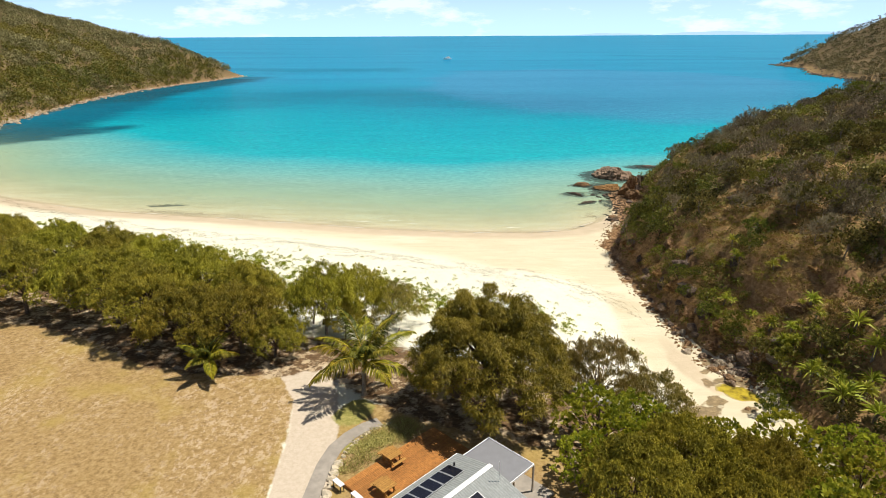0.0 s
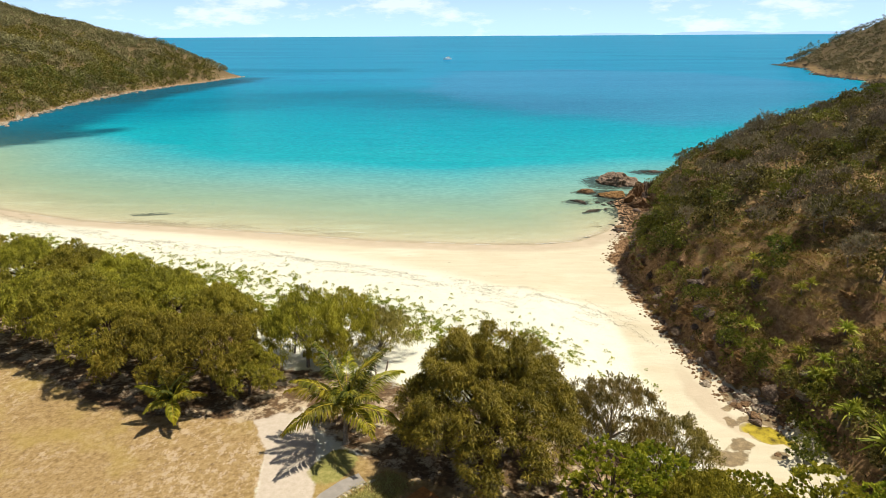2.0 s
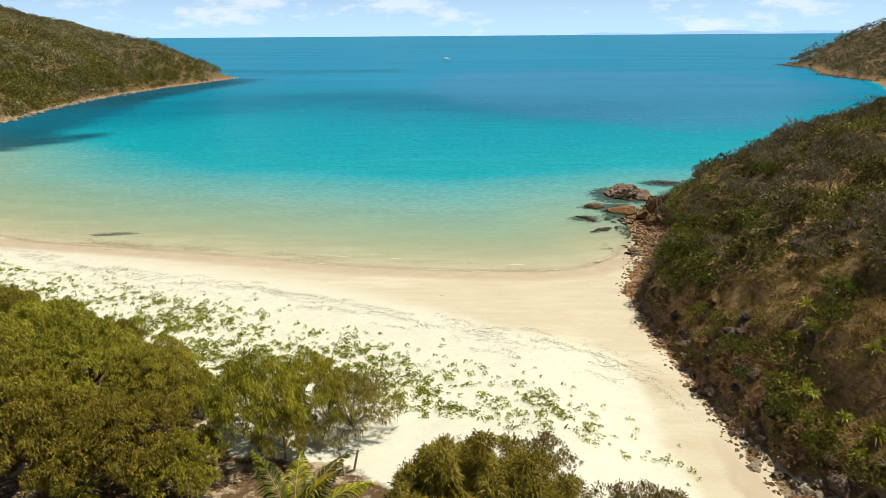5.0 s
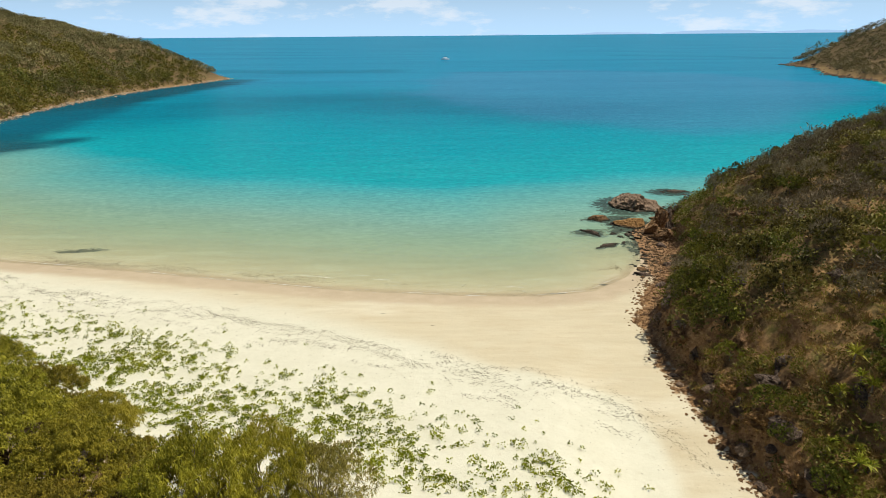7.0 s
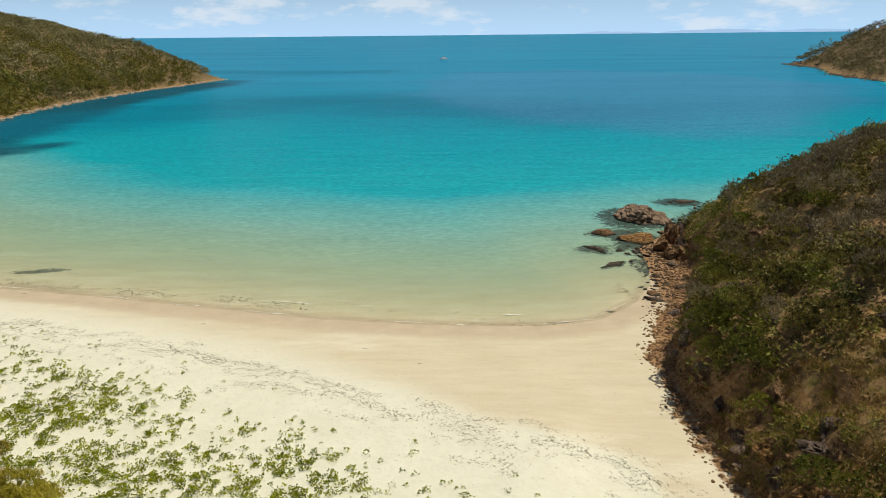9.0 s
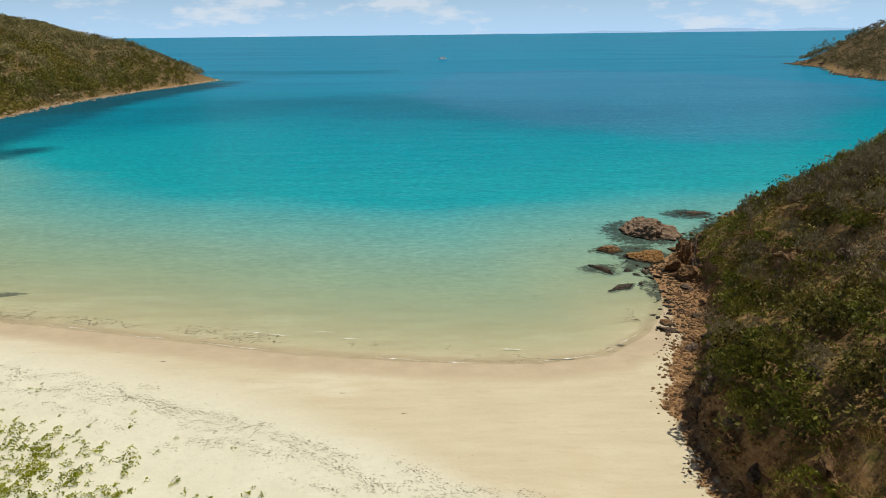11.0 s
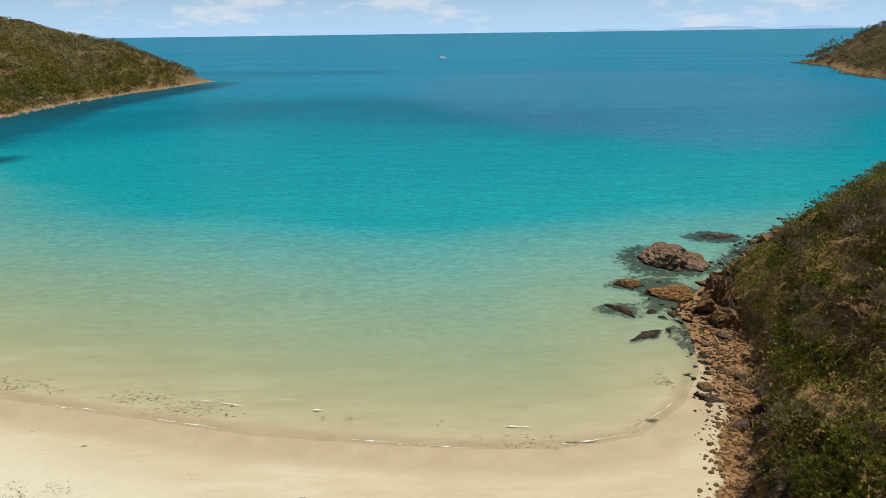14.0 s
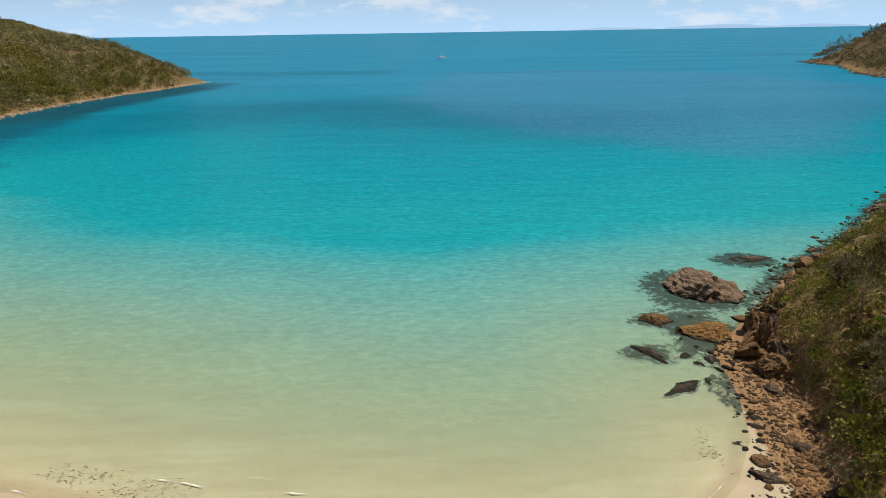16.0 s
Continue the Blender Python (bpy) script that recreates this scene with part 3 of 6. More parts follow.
float_attr(ground, "hill", np.maximum.reduce([smooth(-0.6, 0.8, HR), smooth(-2.5, 0, HL), smooth(200, 250, X), smooth(-150, -172, X) * smooth(185, 215, Y)]))
float_attr(ground, "far", np.maximum(smooth(-1, 3, HL), smooth(0, 6, HF)))
float_attr(ground, "shelf", np.maximum.reduce([smooth(np.interp(Y, [60, 100, 112], [-2.0, -4.5, -8]), np.interp(Y, [60, 100, 112], [-0.2, -1.5, -4]), HR) * smooth(4.0, 2.0, HR) * np.interp(Y, [46, 54, 78, 96], [0.0, 0.6, 0.64, 0.85]) * smooth(300, 260, Y),
                                               smooth(4.0, 2.0, np.abs(HL + 1.0)) * 0.5, smooth(9, 6, np.abs(HF - 2)) * 0.35]))
DRIFT = np.zeros(X.shape)
for sx, sy, sw, sl in ((26.1, 42.3, 1.5, 1.2), (24.2, 40.6, 2.4, 1.3), (26.7, 45.4, 0.8, 1.3), (27.2, 47.4, 0.9, 0.6), (28.8, 46.0, 1.5, 0.8), (30.4, 45.6, 1.5, 1.2),
                       (28.2, 49.2, 0.9, 1.4), (27.4, 52.6, 0.7, 1.6), (27.0, 56.2, 0.6, 1.3), (22.4, 38.6, 1.6, 0.9), (26.9, 60.5, 0.5, 1.5), (28.6, 41.0, 1.3, 0.7)):
    DRIFT = np.maximum(DRIFT, smooth(1.15, 0.2, np.hypot((X - sx) / sw, (Y - sy) / sl)) * 1.1)
float_attr(ground, "drift", DRIFT)
STAINS = np.zeros(X.shape)
for sx, sy, sl in ((-38.6, 100.4, 2.4), (-30.8, 97.6, 1.9), (-24.4, 95.2, 3.0), (-18.6, 91.4, 2.2), (-13.6, 91.0, 1.6), (-46.0, 103.0, 2.6), (2.0, 85.0, 3.0), (-4.0, 88.6, 2.0), (-54.0, 106.0, 2.4)):
    STAINS = np.maximum(STAINS, smooth(1, 0.2, np.hypot((X - sx) / sl, (Y - sy + 0.3 * (X - sx)) / 0.55)) * 0.55)
float_attr(ground, "weed", np.maximum.reduce([smooth(9, 4, np.hypot((X - 38) / 1.0, Y - 144)) * 0.75 * (Z < 0),
                                              smooth(6, 2, np.hypot((X - 54) / 1.3, Y - 149.5)) * 0.8 * (Z < 0),
                                              smooth(7, 3, np.hypot((X - 36) / 0.9, (Y - 124) / 1.1)) * 0.45 * (Z < 0),
                                              smooth(1, 0.3, np.hypot((X + 57.5) / 7.5, (Y - 115 - 0.18 * (X + 57.5)) / 1.5)) * 0.75,
                                              STAINS,
                                              smooth(1, 0.2, np.hypot((X - 19) / 4, (Y - 95.4) / 0.9)) * 0.62,
                                              smooth(1, 0.2, np.hypot((X - 26) / 2.5, (Y - 98.5) / 1.2)) * 0.55,
                                              smooth(1.6, 0.4, np.abs(D + 3.6)) * smooth(-36, -26, X) * smooth(14, 4, X) * 0.42]))

wx, wy = spaced(-4000, 4000, 10, 80, 1.0, 1.06), spaced(60, 4880, 90, 165, 1.0, 1.06)
X2, Y2 = np.meshgrid(wx, wy)
X2, Y2 = X2.ravel(), Y2.ravel()
Z2, D2, *_ = land(X2, Y2)
far_rise = np.where(Y2 > 2500, (np.clip((Y2 - 2500) / 2380, 0, 1)) ** 1.5 * 24, 0)
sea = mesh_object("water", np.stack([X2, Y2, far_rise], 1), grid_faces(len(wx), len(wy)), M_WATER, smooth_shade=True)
tagged(sea, "clear turquoise sea deepening to blue offshore", "sea", kind="structure")
BEACH = [(-300, 140), (-172, 176), (-150, 163), (-122, 135), (-95, 120), (-70, 110), (-45, 105), (-28, 101), (-11, 97), (4, 95), (16, 94.5), (24, 96), (30, 101), (80, 108), (200, 120)]
off = np.full(X2.shape, 1e9)
for (ax, ay), (bx, by) in zip(BEACH, BEACH[1:]):
    t = np.clip(((X2 - ax) * (bx - ax) + (Y2 - ay) * (by - ay)) / ((bx - ax) ** 2 + (by - ay) ** 2), 0, 1)
    off = np.minimum(off, np.hypot(X2 - ax - t * (bx - ax), Y2 - ay - t * (by - ay)))
off = np.minimum(off, np.maximum(-D2, 0) * 40)
float_attr(sea, "depth", np.where(off < 60, 0.036 * off + 0.0003 * off ** 2, 3.24 + (off - 60) * 0.026) * smooth(0, 3, off))
warp = fractal(X2, Y2, 60, 57, 3) - 0.5
coast_left = -inside_distance(X2, Y2, HILL_LEFT) + 16 * warp
bed = np.maximum.reduce([
    smooth(58, 24, coast_left) * smooth(580, 450, Y2) * (Y2 > 195) * 0.95,
    soft_line(X2, Y2, [(-160, 186), (-149, 198), (-138, 213), (-127, 226)], 16, 10 * warp) * 0.72])
deep = np.maximum.reduce([
    soft_line(X2, Y2, [(-160, 270), (-113, 320), (-87, 342), (-48, 362), (-2, 340), (38, 323), (62, 301)], 75, 40 * warp) * 0.85,
    soft_line(X2, Y2, [(-215, 640), (-140, 626), (-60, 630)], 60, 24 * warp) * 0.95,
    soft_line(X2, Y2, [(300, 1000), (390, 940), (470, 860)], 70, 30 * warp) * 0.6])
float_attr(sea, "deep", deep)
float_attr(sea, "bed", bed)
# wind-ruffled area, tinted as if it reflected more sky
WINDY = [(-20, 470), (-30, 380), (20, 300), (36, 262), (64, 236), (92, 221), (133, 232), (175, 270), (230, 330), (280, 420), (250, 560), (120, 640), (0, 600)]
float_attr(sea, "wind_sheen", smooth(-26, 40, inside_distance(X2, Y2, WINDY) + 30 * warp) * 0.95)
float_attr(sea, "weed", np.clip(np.maximum.reduce([
    smooth(1, 0.3, np.hypot((X2 + 57.5) / 7.5, (Y2 - 115 - 0.18 * (X2 + 57.5)) / 1.5)) * 0.6,
    smooth(1, 0.5, np.hypot((X2 - 40.5) / 8.5, (Y2 - 138.5) / 9.5) + 0.5 * (fractal(X2, Y2, 5, 44) - 0.5)) * 0.75,
    smooth(1, 0.5, np.hypot((X2 - 54) / 7, (Y2 - 149.5) / 4) + 0.5 * (fractal(X2, Y2, 4, 45) - 0.5)) * 0.8,
    smooth(1, 0.5, np.hypot((X2 - 38) / 7, (Y2 - 126) / 9) + 0.9 * (fractal(X2, Y2, 4, 46) - 0.5)) * 0.85,
    smooth(1, 0.4, np.hypot((X2 - 29.8) / 4.6, (Y2 - 121.6) / 2.6) + 0.8 * (fractal(X2, Y2, 3, 47) - 0.5)) * 0.7,
    smooth(1, 0.4, np.hypot((X2 - 33) / 4.2, (Y2 - 129.5) / 2.4) + 0.8 * (fractal(X2, Y2, 3, 48) - 0.5)) * 0.75,
    smooth(1, 0.4, np.hypot((X2 - 47) / 5, (Y2 - 135) / 3.5) + 0.8 * (fractal(X2, Y2, 3, 49) - 0.5)) * 0.6,
    smooth(1, 0.4, np.hypot((X2 - 36) / 3.6, (Y2 - 113) / 7) + 0.9 * (fractal(X2, Y2, 3, 50) - 0.5)) * 0.68,
    smooth(5, 1, -D2) * smooth(128, 140, Y2) * smooth(250, 220, Y2) * smooth(20, 40, X2) * 0.7,
]), 0, 1))

# ---------------------------------------------------------------- plants: shared pieces
def unit(v):
    return v / np.maximum(np.linalg.norm(v, axis=1, keepdims=True), 1e-9)


def blades(base, way, length, width, droop, rng):
    """Narrow leaves: four corners each, bent down at the tip. Arrays of n."""
    n = len(base)
    way = unit(way)
    side = unit(np.cross(way, rng.normal(size=(n, 3))))
    length, width = np.broadcast_to(length, n)[:, None], np.broadcast_to(width, n)[:, None]
    mid = base + way * length * 0.5
    tip = base + way * length
    tip[:, 2] -= droop * length[:, 0]
    v = np.stack([base, mid + side * width / 2, tip, mid - side * width / 2], 1).reshape(-1, 3)
    f = np.arange(4 * n).reshape(n, 4)
    return v, f


def shingles(base, way, out, length, width, droop, rng, fine):
    """Leaves that lie over a rounded crown: their faces look outwards, with some scatter."""
    n = len(base)
    way = unit(way)
    side = unit(np.cross(way, out + rng.normal(0, 0.45, (n, 3)))) * (width / 2)[:, None]
    tip = base + way * length[:, None]
    tip[:, 2] -= droop * length
    if fine:
        return np.stack([base + side, base - side, tip], 1).reshape(-1, 3), np.arange(3 * n).reshape(n, 3)
    mid = base + way * (length * 0.5)[:, None]
    return np.stack([base, mid + side, tip, mid - side], 1).reshape(-1, 3), np.arange(4 * n).reshape(n, 4)


def tube(points, radii, sides=7):
    """A tapered tube along points."""
    pts = [Vector(p) for p in points]
    verts, faces = [], []
    for i, p in enumerate(pts):
        ax = (pts[min(i + 1, len(pts) - 1)] - pts[max(i - 1, 0)]).normalized()
        u = ax.orthogonal().normalized()
        w = ax.cross(u)
        for k in range(sides):
            a = 2 * math.pi * k / sides
            verts.append(p + (u * math.cos(a) + w * math.sin(a)) * radii[i])
    for i in range(len(pts) - 1):
        for k in range(sides):
            a, b = i * sides + k, i * sides + (k + 1) % sides
            faces.append((a, b, b + sides, a + sides))
    return np.array([tuple(v) for v in verts]), np.array(faces)


def joined(pieces):
    vs, fs, n = [], [], 0
    for v, f in pieces:
        vs.append(v)
        fs.append(np.asarray(f) + n)
        n += len(v)
    return np.concatenate(vs), np.concatenate(fs)


def limb_path(a, b, rng, sag=0.3, n=5):
    a, b = np.array(a, float), np.array(b, float)
    out = []
    for i in range(n + 1):
        t = i / n
        p = a * (1 - t) + b * t
        p[2] += math.sin(t * math.pi) * sag
        if 0 < i < n:
            p += rng.normal(0, 0.06 * np.linalg.norm(b - a) / n * 2, 3)
        out.append(p)
    return out


def tree(name, label, seed, tall, wide, lobes, tufts, blade_n, leaf, bark, trunk_r, blade=(0.62, 0.075), low=0.26, fork=0.26, gap=0.96, flat=1.0, droop=0.22, spread=0.27, fine=False, dome=2.0, category="tree", group=""):
    """A tree: trunk, limbs to each lobe of the crown, and a crown of drooping sprays."""
    rng = np.random.default_rng(seed)
    top = thing(name, label, category, group=group)
    centres, sizes = [], []
    for i in range(lobes):
        a = i * 2.39996 + rng.uniform(-0.4, 0.4)
        rr = wide * math.sqrt((i + 0.4) / lobes) * 0.80
        zc = tall * (low + (0.86 - low) * (1 - (rr / wide) ** dome * flat) * rng.uniform(0.70, 1.05))
        s = wide * rng.uniform(0.60, 1.12) * gap / math.sqrt(lobes) * 1.32
        centres.append((rr * math.cos(a), rr * math.sin(a), zc))
        sizes.append(s)
    if fine:
        for i in range(lobes // 2):
            a, rr = rng.uniform(0, 6.283), wide * math.sqrt(rng.random()) * 0.92
            centres.append((rr * math.cos(a), rr * math.sin(a), tall * (low + (0.93 - low) * (1 - (rr / wide) ** dome * flat)) + rng.uniform(0.0, 0.45)))
            sizes.append(wide / math.sqrt(lobes) * rng.uniform(0.35, 0.6))
    lean = rng.uniform(-0.3, 0.3, 2)
    knee = np.array([lean[0], lean[1], tall * fork])
    v, f = tube([(0, 0, -0.3), (0, 0, 0.1), knee * (0.5, 0.5, 0.5), knee, (lean[0] * 1.5, lean[1] * 1.5, tall * 0.62)],
                [trunk_r * 1.5, trunk_r * 1.15, trunk_r, trunk_r * 0.85, trunk_r * 0.25])
    mesh_object("trunk", v, f, bark, top, True)
    for i, (c, s) in enumerate(zip(centres, sizes)):
        start = knee * rng.uniform(0.75, 1.25) if i % 2 else knee * 1.5
        start = np.minimum(start, (9, 9, tall * 0.55))
        if i >= lobes or i % 3 and (lobes > 24 or lobes == 8):
            continue
        v, f = tube(limb_path(start, np.array(c) + (0, 0, s * 0.2), rng), [trunk_r * k for k in (0.5, 0.42, 0.34, 0.26, 0.18, 0.06)], 5)
        mesh_object("limb", v, f, bark, top, True)
    pieces, tones = [], []
    mids, radii = np.array(centres), np.array(sizes)
    for j, (c, s) in enumerate(zip(centres, sizes)):
        n = int(tufts * rng.uniform(0.8, 1.2) * (1 if j < lobes else 0.4))
        q = unit(rng.normal(size=(n, 3)) + (0, 0, 0.35))
        q = q * rng.uniform(0.70, 1.06, (n, 1)) * (s, s, s * 0.86)
        gaps = np.linalg.norm((np.array(c) + q)[:, None] - mids[None], axis=2) / radii[None]
        gaps[:, j] = 9
        q = q[gaps.min(1) > 0.72]
        n = len(q)
        at = np.repeat(np.array(c) + q, blade_n, 0)
        out = np.repeat(unit(q), blade_n, 0)
        m = len(at)
        tones.append(np.repeat(rng.random(n), blade_n * 4))
        base = at + rng.normal(0, 0.10 if fine else 0.05, (m, 3))
        if fine:
            fan = rng.uniform(0, 6.283, m)
            way = out * 0.45 + np.stack([np.cos(fan), np.sin(fan), rng.uniform(0.3, 0.95, m)], 1) * (0.62, 0.62, 1)
        else:
            way = out * 0.5 + rng.normal(0, spread, (m, 3)) + (0, 0, 0.75)
        pieces.append(blades(base, way, blade[0] * rng.uniform(0.6, 1.2, m), blade[1] * rng.uniform(0.7, 1.3, m), droop, rng))
    v, f = joined(pieces)
    float_attr(mesh_object("crown", v, f, leaf, top), "tone", np.concatenate(tones))
    return top


def plant(source, x, y, turn, size=1.0, tallness=1.0, label="", sink=0.0, flatten=False):
    if flatten:
        x, y, k = inland(x, y)
        size *= k
    ob = copy_thing(source, pose(x, y, height(x, y) - sink, 0, 0, turn) @ Matrix.Diagonal((size, size, size * tallness, 1)))
    if label:
        ob["label"] = label
    return ob


def put_away(ob):
    for o in (*ob.children_recursive, ob):
        bpy.data.objects.remove(o)


# ---------------------------------------------------------------- she-oak grove behind the beach
GROVE = "she-oaks of the grove"
oak_a = tree("she_oak", "dense olive-green she-oak with drooping needles in the grove", 1, 9.0, 5.3, 36, 66, 9, M_SHEOAK, M_BARK, 0.22, low=0.33, blade=(0.42, 0.105), fine=True, droop=0.8, group=GROVE)
oak_b = tree("she_oak", "broad olive-brown she-oak with a clumpy crown in the grove", 2, 8.2, 5.9, 40, 66, 9, M_SHEOAK, M_BARK, 0.24, low=0.32, blade=(0.42, 0.105), fine=True, droop=0.8, group=GROVE)
oak_c = tree("she_oak", "low rounded she-oak with dark forked trunks at the sand", 3, 7.0, 4.8, 32, 66, 9, M_SHEOAK, M_BARK, 0.20, blade=(0.42, 0.105), fine=True, droop=0.8, low=0.16, group=GROVE)
oak_d = tree("she_oak", "open she-oak with airy drooping sprays at the sand", 4, 7.4, 4.6, 26, 44, 10, M_SHEOAK, M_BARK_GREY, 0.17, blade=(0.48, 0.085), fine=True, droop=0.9, low=0.24, fork=0.16, gap=0.84, group=GROVE)
SPOTS = [
    (oak_a, -48.5, 57.5, 10, 1.0), (oak_b, -55.5, 61.0, 80, 1.0), (oak_c, -42.5, 58.0, 130, 1.1), (oak_a, -36.5, 55.5, 200, 1.02), (oak_b, -31.0, 52.5, 250, 1.0),
    (oak_c, -26.3, 49.6, 20, 1.08), (oak_b, -20.6, 49.0, 310, 0.92), (oak_c, -17.0, 48.3, 160, 0.72), (oak_a, -27.5, 56.5, 70, 1.0), (oak_b, -34.5, 61.5, 190, 0.98),
    (oak_a, -42.0, 64.5, 260, 0.96), (oak_b, -50.0, 67.5, 33, 0.95), (oak_a, -21.5, 55.2, 111, 0.86), (oak_c, -24.2, 61.2, 222, 0.74), (oak_c, -31.0, 65.8, 5, 0.70),
    (oak_a, -58.5, 70.0, 150, 0.95), (oak_b, -64.0, 63.0, 290, 1.0), (oak_c, -39.0, 70.0, 60, 0.72), (oak_c, -47.0, 74.0, 340, 0.72), (oak_c, -19.5, 58.2, 290, 0.52),
    (oak_c, -57.0, 78.5, 210, 0.75), (oak_c, -68.0, 84.0, 20, 0.8), (oak_d, -12.6, 53.0, 44, 1.0), (oak_d, -9.0, 55.4, 140, 0.84), (oak_d, -10.4, 52.2, 250, 0.55), (oak_d, -14.6, 55.6, 10, 0.62)]
for src, x, y, turn, size in SPOTS:
    plant(src, x, y, turn, size, 1.2 if x > -16 else 1.05, flatten=True)
for src in (oak_a, oak_b, oak_c, oak_d):
    put_away(src)

# lone trees between lawn, hut and beach
big_oak = tree("she_oak", "large dense she-oak with dark trunk beside the hut deck", 11, 9.1, 6.8, 74, 74, 14, M_SHEOAK, M_BARK, 0.30, blade=(0.46, 0.068), fine=True, droop=0.55, low=0.03, fork=0.16, gap=0.95, dome=2.4, flat=1.08)
plant(big_oak, 4.3, 39.2, 0, 1.17, 1.07, flatten=True)
put_away(big_oak)
thin_a = tree("she_oak", "slender she-oak with wispy sparse crown on the sand", 12, 5.8, 3.5, 18, 30, 15, M_SHEOAK_GREY, M_BARK_GREY, 0.13, blade=(0.50, 0.055), fine=True, droop=1.0, low=0.20, fork=0.10, gap=0.92, flat=0.95)
thin_b = tree("she_oak", "wispy grey-green she-oak leaning over the sand", 13, 4.8, 3.9, 22, 26, 15, M_SHEOAK_GREY, M_BARK_GREY, 0.12, blade=(0.50, 0.055), fine=True, droop=1.0, low=0.16, fork=0.06, gap=0.9, flat=1.0)
for src, x, y, turn, size in [(oak_k, *r) for oak_k, rr in ((thin_a, [(8.4, 46.8, 60, 1.0), (3.6, 47.8, 200, 0.80)]),
                                                            (thin_b, [(-5.4, 55.6, 20, 1.05), (14.6, 41.6, 90, 1.15), (18.6, 38.6, 250, 1.0), (11.6, 43.6, 310, 0.7)])) for r in rr]:
    plant(src, x, y, turn, size, flatten=True)
put_away(thin_a)
put_away(thin_b)
bush_a = tree("broadleaf_bush", "bright green leafy bush between hut and creek", 21, 5.2, 3.6, 16, 38, 8, M_GREEN, M_BARK, 0.16, blade=(0.36, 0.23), low=0.22, fork=0.12, gap=1.1, droop=0.15, spread=0.45, category="bush")
bush_b = tree("broadleaf_bush", "dull green leafy bush at the foot of the hill", 23, 5.2, 3.6, 16, 38, 8, M_SCRUB_DEEP, M_BARK, 0.16, blade=(0.36, 0.23), low=0.22, fork=0.12, gap=1.1, droop=0.15, spread=0.45, category="bush")
for bush, spots in ((bush_a, [(12.2, 33.8, 0, 0.95), (15.8, 35.2, 120, 0.85), (10.8, 29.6, 60, 0.75), (22.5, 33.5, 200, 0.8), (27.5, 33.5, 30, 0.85), (30.0, 28.5, 300, 0.9), (26.0, 24.5, 90, 1.0), (32.0, 32.5, 220, 0.7)]),
                    (bush_b, [(31.0, 50.5, 80, 0.4), (30.2, 54.5, 200, 0.42), (29.6, 62.5, 60, 0.42), (29.4, 59.5, 250, 0.3), (30.5, 82.0, 20, 0.55), (29.5, 78.5, 120, 0.5), (32.0, 86.5, 0, 0.5), (33.5, 84.0, 90, 0.55), (31.0, 74.0, 200, 0.45)])):
    for x, y, turn, size in spots:
        plant(bush, x, y, turn, size, flatten=True)
put_away(bush_b)
put_away(bush_a)
low_oak = tree("she_oak", "spreading olive she-oak below the hillside by the hut", 22, 5.8, 4.6, 38, 68, 9, M_SHEOAK, M_BARK, 0.2, blade=(0.42, 0.105), fine=True, droop=0.8, low=0.24, fork=0.15)
for x, y, turn, size in [(18.2, 30.4, 0, 1.0), (23.4, 28.6, 130, 0.95), (13.2, 26.8, 220, 0.95), (19.5, 24.5, 300, 1.05)]:
    plant(low_oak, x, y, turn, size, flatten=True)
put_away(low_oak)


# ---------------------------------------------------------------- palms
def palm(label, seed, trunk_h, reach, fronds, lean):
    rng = np.random.default_rng(seed)
    top = thing("coconut_palm", label, "palm tree")
    head = np.array([lean[0], lean[1], trunk_h])
    pts = [(0, 0, -0.2), (0, 0, 0.1), (lean[0] * 0.2, lean[1] * 0.2, trunk_h * 0.4), (lean[0] * 0.6, lean[1] * 0.6, trunk_h * 0.75), head]
    v, f = tube(pts, [0.26, 0.22, 0.16, 0.14, 0.15], 10)
    mesh_object("trunk", v, f, M_BARK_GREY, top, True)
    for i in range(fronds):
        a = i * 2.39996 + rng.uniform(-0.2, 0.2)
        rise = 1.42 - 1.30 * (i / (fronds - 1)) ** 0.9 + rng.uniform(-0.08, 0.08)
        L = reach * rng.uniform(0.88, 1.06)
        out = np.array([math.cos(a), math.sin(a), 0])
        spine, steps = [], 14
        p, ang = head.copy(), rise
        for k in range(steps + 1):
            spine.append(p.copy())
            ang -= 0.025 + 0.13 * (k / steps) ** 1.5
            p = p + (out * math.cos(ang) + np.array([0, 0, 1]) * math.sin(ang)) * L / steps
        v, f = tube(spine, [0.045 * (1 - k / steps) + 0.010 for k in range(steps + 1)], 4)
        frond = mesh_object("frond", v, f, M_PALM, top, True)
        # upright fronds coloured darker for their shaded backs, lower ones yellower
        tone = rng.uniform(0.0, 0.3) + 0.65 * i / fronds
        float_attr(frond, "tone", np.full(len(v), 0.9))
        base, way, ln = [], [], []
        side = np.cross(out, (0, 0, 1))
        for k in range(6, steps * 7):
            t = k / (steps * 7)
            j = min(int(t * steps), steps - 1)
            q = spine[j] + (spine[j + 1] - spine[j]) * (t * steps - j)
            fw = unit((spine[j + 1] - spine[j])[None])[0]
            for sgn in (-1, 1):
                base.append(q)
                way.append(side * sgn * 0.80 + fw * (0.45 + 0.5 * t) + np.array([0, 0, -0.10]) + rng.normal(0, 0.07, 3))
                ln.append(L * 0.25 * (math.sin(min(1, t * 0.95 + 0.14) * math.pi) * 0.75 + 0.25))
        v, f = blades(np.array(base), np.array(way), np.array(ln), 0.115, 0.42, rng)
        float_attr(mesh_object("leaf_blade", v, f, M_PALM, frond), "tone", np.full(len(v), tone))
    return top


big_palm = palm("coconut palm with yellow-green fronds beside the sandy track", 31, 3.1, 5.1, 15, (0.15, 0.35))
big_palm.location = (-6.5, 37.9, height(-6.5, 37.9))
